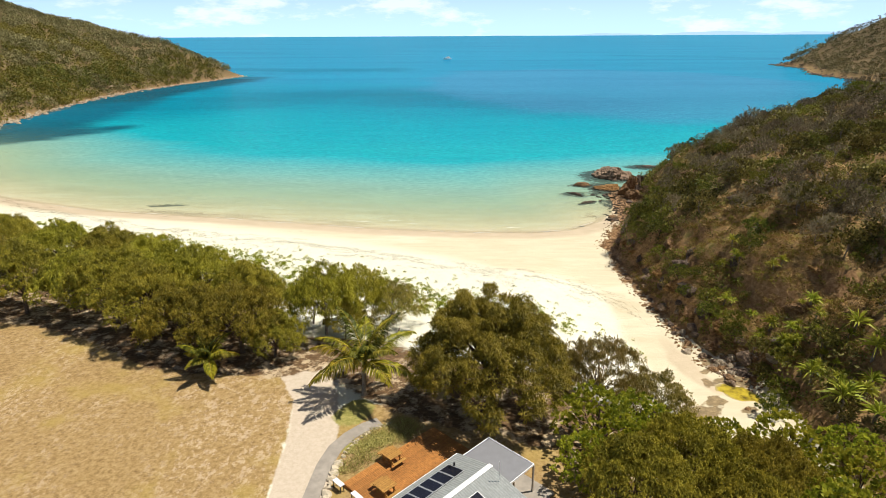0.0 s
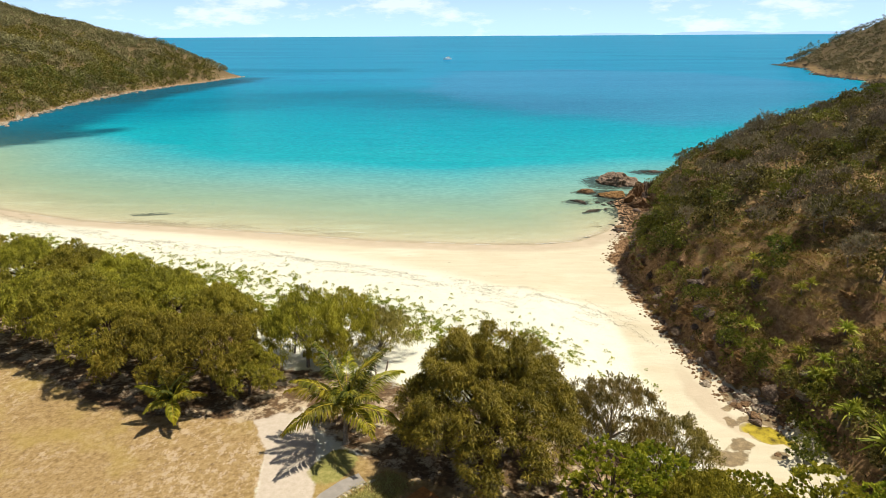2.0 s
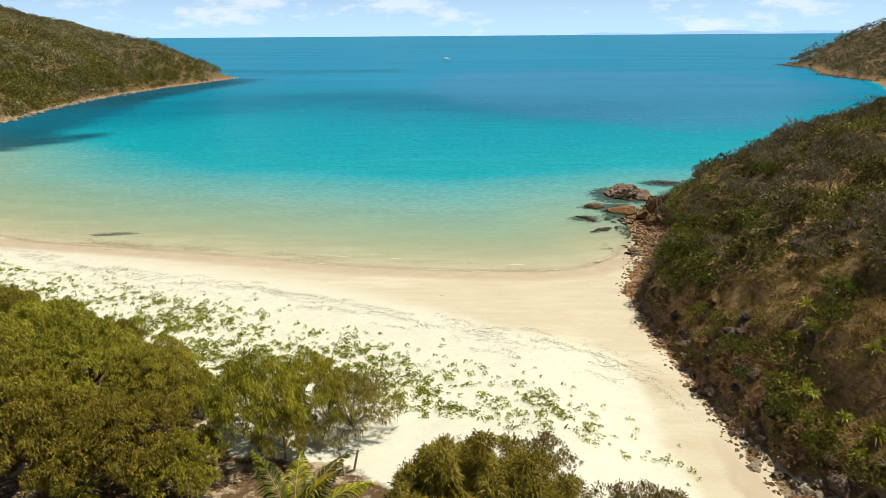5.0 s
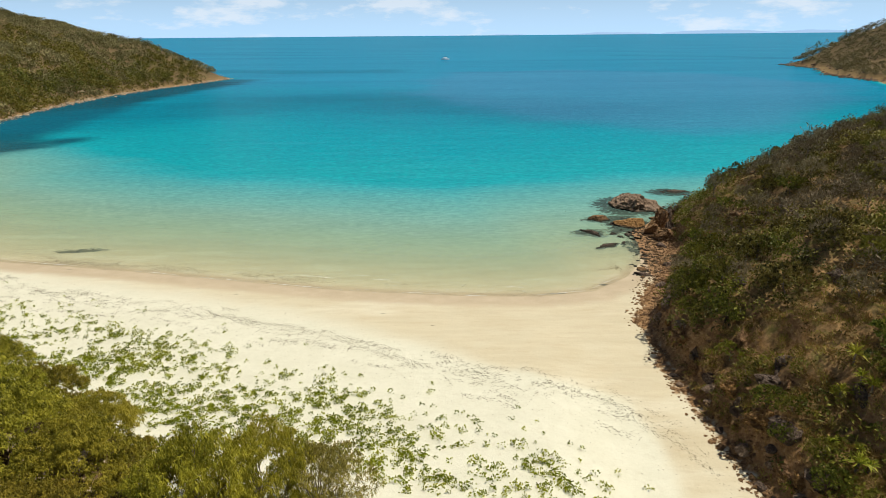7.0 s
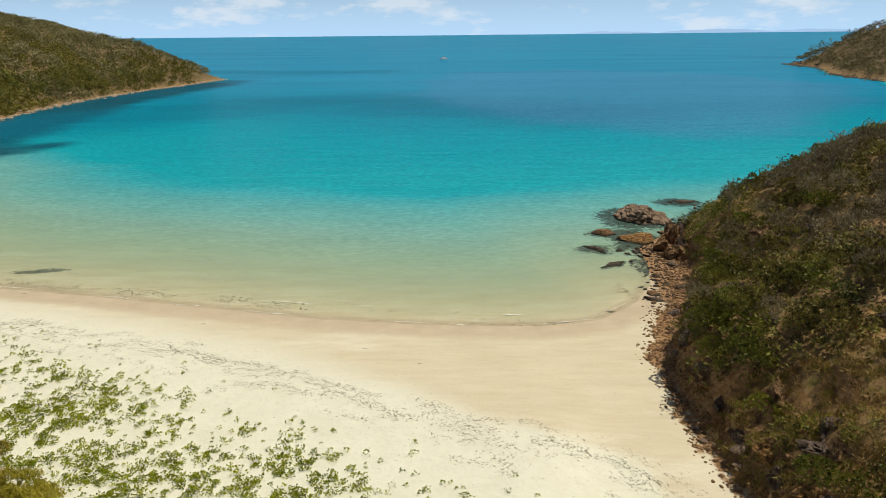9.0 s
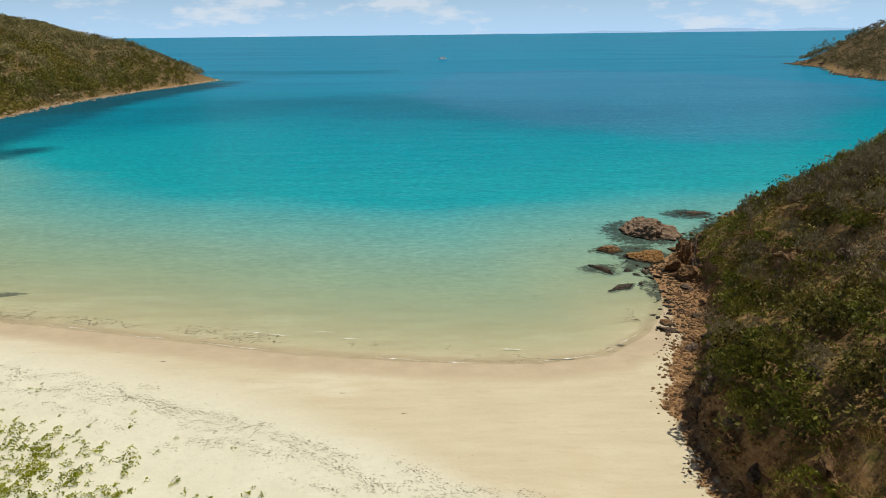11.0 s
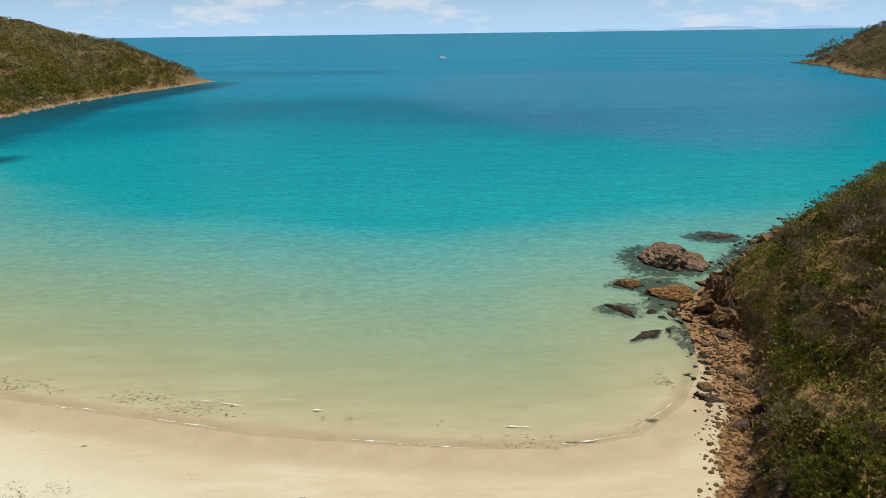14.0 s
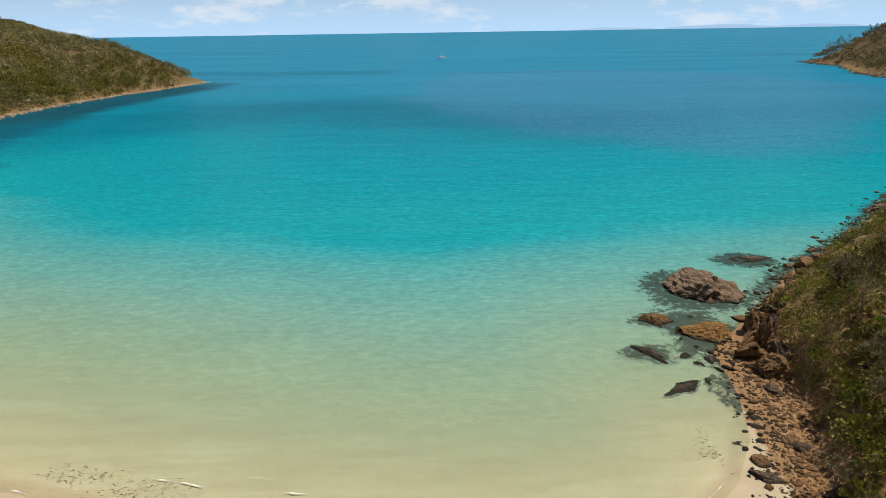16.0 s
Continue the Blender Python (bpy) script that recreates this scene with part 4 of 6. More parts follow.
small_palm = palm("young coconut palm with yellowing fronds under the grove", 32, 1.8, 3.0, 12, (0.1, 0.0))
small_palm.location = (-20.9, 41.2, height(-20.9, 41.2))


# ---------------------------------------------------------------- scrub on the hills, creeper and wrack on the beach
def scatter(n, x0, x1, y0, y1, seed):
    rng = np.random.default_rng(seed)
    return rng.uniform(x0, x1, n), rng.uniform(y0, y1, n), rng


def clumps(name, label, category, x, y, r, leaves, leaf_len, leaf_w, mat, rng, tall=0.8, up=0.3, droop=0.1, lift=0.55, fine=False):
    """Many shrubs as one object: leaves over rough domes."""
    z = land(x, y)[0]
    n = len(x)
    c = np.repeat(np.stack([x, y, z + r * lift * tall], 1), leaves, 0)
    rr = np.repeat(r, leaves)
    q = unit(rng.normal(size=(n * leaves, 3)) + (0, 0, up))
    shape = np.repeat(rng.uniform(0.75, 1.25, (n, 3)), leaves, 0)
    base = c + q * (rr * rng.uniform(0.62, 1.0, n * leaves))[:, None] * (1, 1, tall) * shape
    way = rng.normal(0, 0.75, (n * leaves, 3)) + q * (0.45 + up * 0.3) + (0, 0, up)
    v, f = shingles(base, way, q, leaf_len * rng.uniform(0.6, 1.3, n * leaves) * np.sqrt(rr), leaf_w * rng.uniform(0.7, 1.3, n * leaves) * np.sqrt(rr), droop, rng, fine)
    ob = mesh_object(name, v, f, mat)
    float_attr(ob, "tone", np.repeat(rng.random(n), leaves * (3 if fine else 4)))
    return tagged(ob, label, category, kind="stuff")


hx, hy, rng = scatter(52000, 26, 125, 18, 185, 51)
_, hd, hh, *_ = land(hx, hy)
patch = fractal(hx, hy, 16, 61, 3)
patch2 = fractal(hx, hy, 9, 66, 3)
near = hx < 0.78 * (hy + 6) + 6
ok = (hh > 0.2) & near & (hd > 0.5)
grassy = np.exp(-(((hx - 37) / 8) ** 2 + ((hy - 62) / 9) ** 2)) * 0.6 + np.exp(-(((hx - 32) / 3.5) ** 2 + ((hy - 60) / 8) ** 2)) * 0.5 + np.exp(-(((hx - 36) / 5) ** 2 + ((hy - 50) / 8) ** 2)) * 0.6
stand = np.exp(-(((hx - 45) / 9) ** 2 + ((hy - 80) / 8) ** 2)) * 0.8
dense = ok & ((patch - 0.8 * grassy + stand + 0.2 * smooth(76, 92, hy) * smooth(5, 12, hh) > 0.30) | ((hh > 11) & (patch2 > 0.30) & (grassy < 0.25)))
pick = dense & (rng.random(len(hx)) < np.where(hh > 55, 0.12, np.where(hh > 12, 0.22, 0.15))) & (hh > 1.5)
lower = smooth(62, 48, hy) * 0.12 + smooth(14, 6, hh) * 0.10 - smooth(10, 24, hh) * 0.06
grey = pick & (patch2 - lower > 0.56)
olive = pick & (patch2 - lower <= 0.56) & (patch2 - lower > 0.36)
greenish = (pick & (patch2 - lower <= 0.36)) | (ok & (hh < 7) & (hh > 0.6) & (rng.random(len(hx)) < np.where(hy < 52, 0.07, 0.06)))
straw = ok & (rng.random(len(hx)) < np.where(dense, 0.12, np.where(hh > 14, 0.5, 0.8)))
lowscrub = ok & (rng.random(len(hx)) < 0.26) & (hh < 50)
greengrass = ok & ~dense & (patch2 > 0.46) & (rng.random(len(hx)) < 0.42)
clumps("scrub", "dark olive scrub covering the hillside", "scrub", hx[olive], hy[olive], np.minimum(0.5 + rng.exponential(0.42, olive.sum()), 2.2), 84, 0.33, 0.17, M_SCRUB, rng, 0.95)
clumps("scrub", "grey leafless twiggy scrub covering the hillside", "scrub", hx[grey], hy[grey], np.minimum(0.5 + rng.exponential(0.42, grey.sum()), 2.2), 70, 0.60, 0.09, M_SCRUB_GREY, rng, 0.95, up=0.5)
clumps("scrub", "fresh green shrubs along the hillside", "scrub", hx[greenish], hy[greenish], np.minimum(0.5 + rng.exponential(0.35, greenish.sum()), 2.0), 78, 0.31, 0.16, M_SCRUB_GREEN, rng)
clumps("low_scrub", "low dull olive and brown scrub between the shrubs", "scrub", hx[lowscrub], hy[lowscrub], rng.uniform(0.3, 0.6, lowscrub.sum()), 15, 0.45, 0.15, M_SCRUB, rng)
clumps("dry_grass", "brown dead grass tussocks on the hillside", "grass", hx[straw], hy[straw], rng.uniform(0.4, 0.9, straw.sum()), 44, 0.50, 0.075, M_STRAW, rng, 0.5, 1.3, 0.3, 0.1, fine=True)
clumps("tussock_grass", "yellow-green grass tussocks on the hillside", "grass", hx[greengrass], hy[greengrass], rng.uniform(0.4, 0.8, greengrass.sum()), 40, 0.55, 0.075, M_TUSSOCK, rng, 0.5, 1.3, 0.35, 0.1, fine=True)

# far hills
fx, fy, rng = scatter(17000, -400, -168, 195, 640, 52)
_, fd, _, fh, _ = land(fx, fy)
keep = (fh > -1.0) & (fd > 1.2) & (rng.random(len(fx)) < np.where(fh < 14, 1.0, 0.8)) & (fh < 170) & ~((fy > 505) & (fh < 6))
fx, fy, fh = fx[keep], fy[keep], fh[keep]
r = rng.uniform(1.3, 3.6, len(fx)) * (0.7 + 0.6 * fractal(fx, fy, 26, 71)) * np.where(fy > 430, 0.72, 1.0)
lush = fractal(fx, fy, 34, 73, 3) + 0.16 * smooth(60, 10, fh) + 0.10 * smooth(330, 240, fy) > 0.60
for pick, words, mat in ((~lush, "grey-olive scrub woodland on the far hillside", M_FAR), (lush, "fresh green scrub woodland low on the far hillside", M_FAR_GREEN)):
    clumps("woodland", words, "woodland", fx[pick], fy[pick], r[pick], 42, 0.56, 0.46, mat, rng, 0.9, 0.45, fine=True)
tallx, tally, rng = scatter(300, -232, -190, 300, 470, 53)
fh = land(tallx, tally)[3]
keep = (fh > 1.5) & (fh < 20)
clumps("pine_stand", "dark taller trees above the far shore", "woodland", tallx[keep], tally[keep], rng.uniform(1.5, 2.6, keep.sum()), 60, 0.7, 0.42, M_SCRUB_DEEP, rng, 2.1, 0.3)
qx, qy, rng = scatter(10000, 312, 640, 430, 710, 54)
qh = land(qx, qy)[4]
keep = (qh > 3) & (rng.random(len(qx)) < 0.8) & (qh < 150) & (fractal(qx, qy, 30, 77, 3) > 0.33)
clumps("woodland", "brown-green scrub on the far headland", "woodland", qx[keep], qy[keep], rng.uniform(1.0, 2.4, keep.sum()), 24, 0.75, 0.6, M_FAR, rng, 0.75, 0.5, fine=True)

# creeper on the upper beach
cx, cy, rng = scatter(42000, -75, 22, 48, 100, 55)
sea_edge = np.interp(cx, [-75, -53, -43, -31, -21, -12, -4, 1, 8.6, 15.5, 18], [103, 94, 90, 85, 80.5, 76.5, 72.5, 69.5, 64, 58, 55])
land_edge = np.interp(cx, [-75, -53, -38, -20, -5, 5, 14, 20], [86, 76, 68.5, 61.5, 56.0, 53.0, 50.0, 49])
band = smooth(0, 5, sea_edge - cy) * smooth(0, 3, cy - land_edge)
patchy = 0.45 * fractal(cx, cy * 1.3, 7, 81, 4) + 0.55 * fractal(cx, cy * 1.3, 1.1, 86, 2)
dens = band * (0.05 + 1.1 * smooth(0.47, 0.60, patchy)) * np.interp(cx, [-75, -10, 8, 22], [1.0, 0.9, 0.75, 0.5])
keep = rng.random(len(cx)) < dens * np.interp(cx, [-40, -10, 8], [1.2, 1.1, 0.8])
keep |= (rng.random(len(cx)) < 0.012) & (cy < sea_edge + 4) & (cy > land_edge)
clumps("beach_creeper", "green creeping vines spread over the dry sand", "creeper", cx[keep], cy[keep], rng.uniform(0.12, 0.38, keep.sum()), 17, 0.32, 0.25, M_CREEPER, rng, 0.7, 0.6, 0.1, 0.4)

# wrack lines of dry weed, and weed washing at the water's edge
rng = np.random.default_rng(56)
pieces = []
for i, (drop, least) in enumerate(((0.0, 0.42), (-0.35, 0.46), (-0.9, 0.48), (-1.5, 0.50), (-2.3, 0.52), (0.7, 0.54), (-3.4, 0.56), (-4.6, 0.57), (2.0, 0.60), (-6.0, 0.58))):
    xs = np.arange(-98, 25, 0.16)
    ys = np.interp(xs, [-100, -70, -50, -27, -6, 5, 14.5, 20, 24, 26], [122, 105, 96.5, 90, 80.5, 75, 71, 68.5, 64, 58])
    ys = ys + drop + 3.0 * (fractal(xs, xs * 0 + 3, 16, 91, 3) - 0.5) + 2.8 * (fractal(xs, xs * 0 + i * 9, 2.6, 93 + i, 5) - 0.5)
    on = (fractal(xs, xs * 0 + i * 5, 5.0, 120 + i, 4) > least) & (rng.random(len(xs)) < 0.62)
    on &= land(xs, ys)[2] < -1
    slope = np.gradient(ys, xs)
    for copy_ in range(6):
        n = int(on.sum())
        x_, y_ = xs[on] + rng.normal(0, 0.2, n), ys[on] + rng.normal(0, 0.3, n)
        way = np.stack([np.ones(n), slope[on] + rng.normal(0, 0.5, n), rng.uniform(0, 0.1, n)], 1)
        pieces.append(blades(np.stack([x_, y_, land(x_, y_)[0] + 0.03], 1), way, rng.uniform(0.07, 0.28, n), rng.uniform(0.02, 0.05, n), 0.05, rng))
wx_, wy_, _ = scatter(15000, -100, 26, 56, 122, 58)
gapy = np.abs(wy_ - np.interp(wx_, [-100, -70, -50, -27, -6, 5, 14.5, 20, 24], [119, 102, 93, 87, 77.5, 72, 68, 65.5, 61]))
on = (rng.random(len(wx_)) < np.exp(-(gapy / 4.5) ** 2)) & (land(wx_, wy_)[2] < -1)
n, turn = int(on.sum()), rng.normal(-0.25, 0.8, on.sum())
pieces.append(blades(np.stack([wx_[on], wy_[on], land(wx_[on], wy_[on])[0] + 0.03], 1), np.stack([np.cos(turn), np.sin(turn), turn * 0 + 0.05], 1), rng.uniform(0.05, 0.20, n), rng.uniform(0.02, 0.055, n), 0.05, rng))
v, f = joined(pieces)
tagged(mesh_object("seaweed_wrack", v, f, M_WRACK), "scattered lines of dry dark seaweed on the sand", "seaweed", kind="stuff")
ex, ey, _ = scatter(60000, -75, 30, 93, 116, 59)
ed = land(ex, ey)[1]
on = rng.random(len(ex)) < np.exp(-((ed + 2.2) / 1.4) ** 2) * smooth(0.50, 0.66, fractal(ex, ey * 2.5, 7, 131, 4)) * 0.8
n, turn = int(on.sum()), rng.normal(-0.1, 0.6, on.sum())
v, f = blades(np.stack([ex[on], ey[on], np.full(n, 0.015)], 1), np.stack([np.cos(turn), np.sin(turn), turn * 0 + 0.01], 1), rng.uniform(0.1, 0.4, n), rng.uniform(0.03, 0.09, n), 0.0, rng)
tagged(mesh_object("drift_weed", v, f, M_WRACK), "dark shreds of seaweed washing in the shallows", "seaweed", kind="stuff")


# ---------------------------------------------------------------- strap-leaved plants on the lower slope
def pandan(seed, n, reach, stem):
    rng = np.random.default_rng(seed)
    top = thing("pandanus", "yellow-green strap-leaved pandanus on the lower hillside", "shrub", group="pandanus of the slope")
    v, f = tube([(0, 0, -0.2), (0.05, 0, stem * 0.5), (0, 0.08, stem)], [0.10, 0.08, 0.07], 6)
    mesh_object("stem", v, f, M_BARK_GREY, top, True)
    a, el = rng.uniform(0, 6.283, n), rng.uniform(0.1, 1.35, n)
    way = np.stack([np.cos(a) * np.cos(el), np.sin(a) * np.cos(el), np.sin(el)], 1)
    v, f = blades(np.tile([[0, 0.08, stem]], (n, 1)), way, reach * rng.uniform(0.7, 1.1, n), 0.13, 0.30, rng)
    float_attr(mesh_object("leaf_rosette", v, f, M_PANDAN, top), "tone", np.repeat(rng.random(n) * 0.8 + 0.2, 4))
    return top


pan_a, pan_b = pandan(61, 46, 1.25, 0.9), pandan(62, 38, 1.0, 0.5)
rng = np.random.default_rng(63)
for i in range(64):
    x, y = (rng.normal(34.6, 2.0), rng.normal(46, 3.4)) if i < 54 else (rng.uniform(31.5, 38), rng.uniform(52, 62))
    if land(np.array([x]), np.array([y]))[2][0] > 1.5:
        plant((pan_a, pan_b)[i % 2], x, y, rng.uniform(0, 360), rng.uniform(0.6, 1.15))
for i, (x, y, s) in enumerate(((33.6, 36.6, 2.0), (37.6, 38.9, 1.6), (38.6, 43.6, 1.5), (35.0, 34.6, 1.8), (38.4, 40.6, 1.5), (36.2, 37.6, 1.7), (33.8, 41.2, 1.3), (35.2, 39.4, 1.5))):
    plant((pan_a, pan_b)[i % 2], x, y, i * 70, s, label="large yellow-green strap-leaved pandanus beside the bushes")
put_away(pan_a)
put_away(pan_b)


# ---------------------------------------------------------------- rocks
def rock_mesh(seed, size, detail=3, rough=0.35, flat=0.0):
    rng = random.Random(seed)
    off = Vector((rng.uniform(-50, 50), rng.uniform(-50, 50), rng.uniform(-50, 50)))
    planes = [(Vector((rng.gauss(0, 1), rng.gauss(0, 1), rng.gauss(0.2, 0.8))).normalized(), rng.uniform(0.5, 0.82)) for _ in range(13)]
    bm = bmesh.new()
    bmesh.ops.create_icosphere(bm, subdivisions=detail, radius=1.0)
    for v in bm.verts:
        p = v.co.copy()
        k = 1 + rough * (noise.noise(p * 1.1 + off) + 0.55 * noise.noise(p * 2.6 + off) + 0.3 * noise.noise(p * 6 + off))
        ridge = abs(noise.noise(p * 3.2 - off))
        q = p * (k - rough * 0.5 * ridge)
        for n_, lim in planes:
            d_ = q.dot(n_) - lim
            if d_ > 0:
                q -= n_ * d_ * 0.92
        q.z = max(q.z, -0.35)
        if flat:
            q.z = min(q.z, flat + 0.25 * noise.noise(p * 4 + off))
        q += p * ((noise.noise(p * 7 + off) * 0.09 + abs(noise.noise(p * 15 - off)) * 0.07 - 0.03) * min(1, (detail - 1) / 3))
        v.co = Vector((q.x * size[0], q.y * size[1], q.z * size[2]))
    return bm


def boulder(seed, x, y, size, mat, label, turn=0, z=None, detail=3, rough=0.35, flat=0.0, name="boulder"):
    ob = part(name, rock_mesh(seed, size, detail, rough, flat), mat)
    ob.matrix_world = pose(x, y, height(x, y) if z is None else z, 0, 0, turn)
    return tagged(ob, label, "rock")


boulder(1, 41.3, 139.2, (5.2, 5.6, 4.3), M_ROCK_PALE, "large pale brown rock standing in the shallows", 20, -0.5, 5, 0.4)
boulder(2, 38.6, 125.6, (3.2, 2.6, 2.1), M_ROCK_RUST, "rust-coloured rock at the water's edge", 30, -0.2, 5, 0.6)
boulder(3, 33.0, 129.2, (2.8, 1.4, 1.2), M_ROCK, "small brown rock breaking the water", -20, -0.25, 5, 0.7)
boulder(4, 29.8, 121.6, (3.9, 1.8, 0.8), M_ROCK_DARK, "low dark rock awash in clear water", -42, -0.42, 5, 0.8)
boulder(5, 31.6, 115.2, (3.4, 1.2, 0.7), M_ROCK_DARK, "long low dark rock awash near the beach", 25, -0.34, 5, 0.8)
boulder(6, 35.2, 126.4, (2.8, 1.6, 0.8), M_ROCK_DARK, "low dark rock awash beside the point", 10, -0.38, 5, 0.7)
rng = np.random.default_rng(68)
for i in range(34):
    y = rng.uniform(104, 134)
    x = np.interp(y, [104, 112, 120, 128, 134], [36.0, 37.0, 36.0, 35.6, 39.0]) + rng.normal(-1.0, 1.9)
    s = rng.uniform(0.35, 0.95)
    boulder(500 + i, x, y, (s * rng.uniform(0.9, 1.7), s * 0.8, s * rng.uniform(0.35, 0.6)), (M_ROCK_DARK, M_ROCK_DARK, M_ROCK)[i % 3], "low dark weedy rock awash beside the point", rng.uniform(0, 180), min(height(x, y), -0.05) + rng.uniform(-0.14, 0.0), 4, 0.9)
boulder(7, 27.9, 135.6, (0.8, 0.6, 0.35), M_ROCK_DARK, "small dark rock just under the water", 0, -0.3, 3)
boulder(8, 54.0, 149.6, (6.2, 3.6, 0.8), M_ROCK_DARK, "flat weed-covered reef just under the water", 5, -0.5, 5, 0.8)
boulder(9, 36.0, 120.2, (1.2, 0.9, 0.6), M_ROCK_DARK, "dark wet rock at the water's edge", 60, -0.1, 3)
boulder(10, 32.6, 101.6, (2.1, 0.8, 0.6), M_ROCK_DARK, "long dark rock lying across the shore", -35, 0.1, 4)
boulder(11, 46.0, 134.5, (3.0, 1.6, 0.5), M_ROCK_DARK, "flat dark reef rock under the water", 30, -0.4, 4)
boulder(12, 41.8, 121.4, (2.6, 2.4, 3.6), M_ROCK, "steep dark cliff rock at the point", 10, 0.3, 5, 1.1)
boulder(13, 44.2, 126.0, (3.0, 2.2, 3.2), M_ROCK, "steep dark cliff rock at the point", 40, 0.2, 5, 1.1)
boulder(14, 49.5, 132.0, (3.2, 2.4, 3.0), M_ROCK, "steep brown cliff rock at the point", 35, 0.2, 5, 0.7)
boulder(15, 41.0, 116.6, (2.4, 2.6, 2.2), M_ROCK, "broken brown cliff rock at the point", 70, 0.4, 5, 1.0)
boulder(21, 43.0, 122.6, (1.8, 1.6, 4.4), M_ROCK_DARK, "steep dark cliff rock at the point", 55, 0.6, 5, 1.1)
boulder(22, 42.6, 118.4, (1.6, 2.2, 3.2), M_ROCK_DARK, "broken dark cliff rock at the point", 20, 0.6, 5, 1.1)
boulder(23, 46.8, 128.2, (2.2, 1.8, 3.8), M_ROCK_DARK, "steep dark cliff rock at the point", 75, 0.5, 5, 1.1)
boulder(16, 62.0, 146.0, (4.0, 2.6, 2.2), M_ROCK, "brown rock ledge along the far shore", 38, 0.1, 4, 0.4)
boulder(17, 76.0, 157.5, (4.5, 2.8, 2.2), M_ROCK, "brown rock ledge along the far shore", 38, 0.1, 4, 0.4)
boulder(18, 92.0, 173.5, (5.0, 3.0, 2.0), M_ROCK_DARK, "dark rock ledge along the far shore", 42, 0.0, 4, 0.4)
for i, (x, y, s) in enumerate(((28.3, 50.4, 0.7), (29.3, 48.6, 0.9), (27.7, 53.2, 0.6), (30.1, 47.4, 0.6), (28.0, 55.6, 0.8), (31.4, 45.6, 0.8), (28.9, 46.6, 0.45), (27.2, 52.0, 0.4), (29.6, 51.4, 1.1), (31.6, 48.4, 1.2), (33.2, 46.2, 1.1), (30.4, 53.6, 1.0))):
    boulder(400 + i, x, y, (s * 1.2, s * 0.8, s * 0.65), (M_ROCK_PALE, M_ROCK_CREAM, M_ROCK)[i % 3], "broken %s boulder beside the creek mouth" % ("weathered", "cream", "brown")[i % 3], i * 47, detail=3, rough=0.6)
rng = np.random.default_rng(57)
for i in range(34):
    x, y = rng.normal(30.2, 1.5), rng.normal(48.2, 2.6)
    s = rng.uniform(0.22, 0.7)
    boulder(440 + i, x, y, (s * rng.uniform(0.9, 1.5), s, s * rng.uniform(0.5, 0.8)), (M_ROCK_CREAM, M_ROCK_PALE, M_ROCK)[i % 3], "broken %s stone beside the creek mouth" % ("cream", "weathered", "brown")[i % 3], rng.uniform(0, 360), detail=2, rough=0.6)
n = 110
bx_, by_, aim = rng.normal(31.6, 0.9, n), rng.normal(47.4, 0.8, n), rng.uniform(0, 6.283, n)
v, f = blades(np.stack([bx_, by_, land(bx_, by_)[0] + rng.uniform(0.02, 0.5, n)], 1), np.stack([np.cos(aim), np.sin(aim), rng.normal(0.1, 0.3, n)], 1), rng.uniform(0.5, 1.4, n), rng.uniform(0.04, 0.08, n), 0.1, rng)
tagged(mesh_object("brushwood", v, f, M_BARK_GREY), "grey heap of dead branches beside the creek mouth", "driftwood", kind="stuff")
boulder(19, 27.4, 57.8, (0.75, 0.6, 0.55), M_ROCK_DARK, "dark boulder on the sand below the hill", 0)
boulder(20, 27.0, 55.6, (0.5, 0.4, 0.35), M_ROCK_DARK, "dark boulder on the sand below the hill", 40)
rng = np.random.default_rng(70)
for i in range(58):
    y = rng.uniform(46, 119) if i < 42 else rng.uniform(46, 84)
    xf = np.interp(y, [46, 57, 66, 76, 86, 95, 104, 112, 120], [30.5, 28.2, 27.4, 27.2, 28.4, 33, 38.3, 41, 41.5])
    s = rng.uniform(0.3, 0.95)
    x = xf + rng.uniform(-0.8, 2.6) - (rng.uniform(0, 5) if y > 90 else 0)
    boulder(100 + i, x, y, (s * rng.uniform(0.8, 1.5), s, s * rng.uniform(0.6, 0.9)), (M_ROCK, M_ROCK_DARK, M_ROCK, M_ROCK_PALE)[i % 4],
            "broken %s boulder at the foot of the hill" % ("brown", "dark grey", "brown", "weathered")[i % 4], rng.uniform(0, 360), detail=2, rough=0.5)
for i, (x, y, w, h) in enumerate([(32.5, 65.5, 2.2, 2.4), (31.5, 71.0, 2.0, 2.2), (34.0, 78.0, 2.6, 2.2), (37.5, 49.5, 2.6, 2.0), (36.5, 91.0, 2.6, 2.2), (41.5, 97.0, 2.6, 2.6), (35.0, 60.0, 1.8, 1.6), (47.5, 104.0, 3.0, 2.4), (40.0, 76.0, 1.8, 1.4), (39.0, 84.0, 1.6, 1.4)]):
    boulder(200 + i, x, y, (w * 0.8, w * 0.55, h * 0.7), (M_ROCK_DARK, M_ROCK)[i % 2], "dark fissured outcrop in the hillside scrub", 40 + i * 35, z=height(x, y) - 0.35 * h * 0.7, detail=4, rough=0.75, name="rock_outcrop")

# rust-brown bank of broken rock along the foot, and ledges on the slope
rng = np.random.default_rng(74)
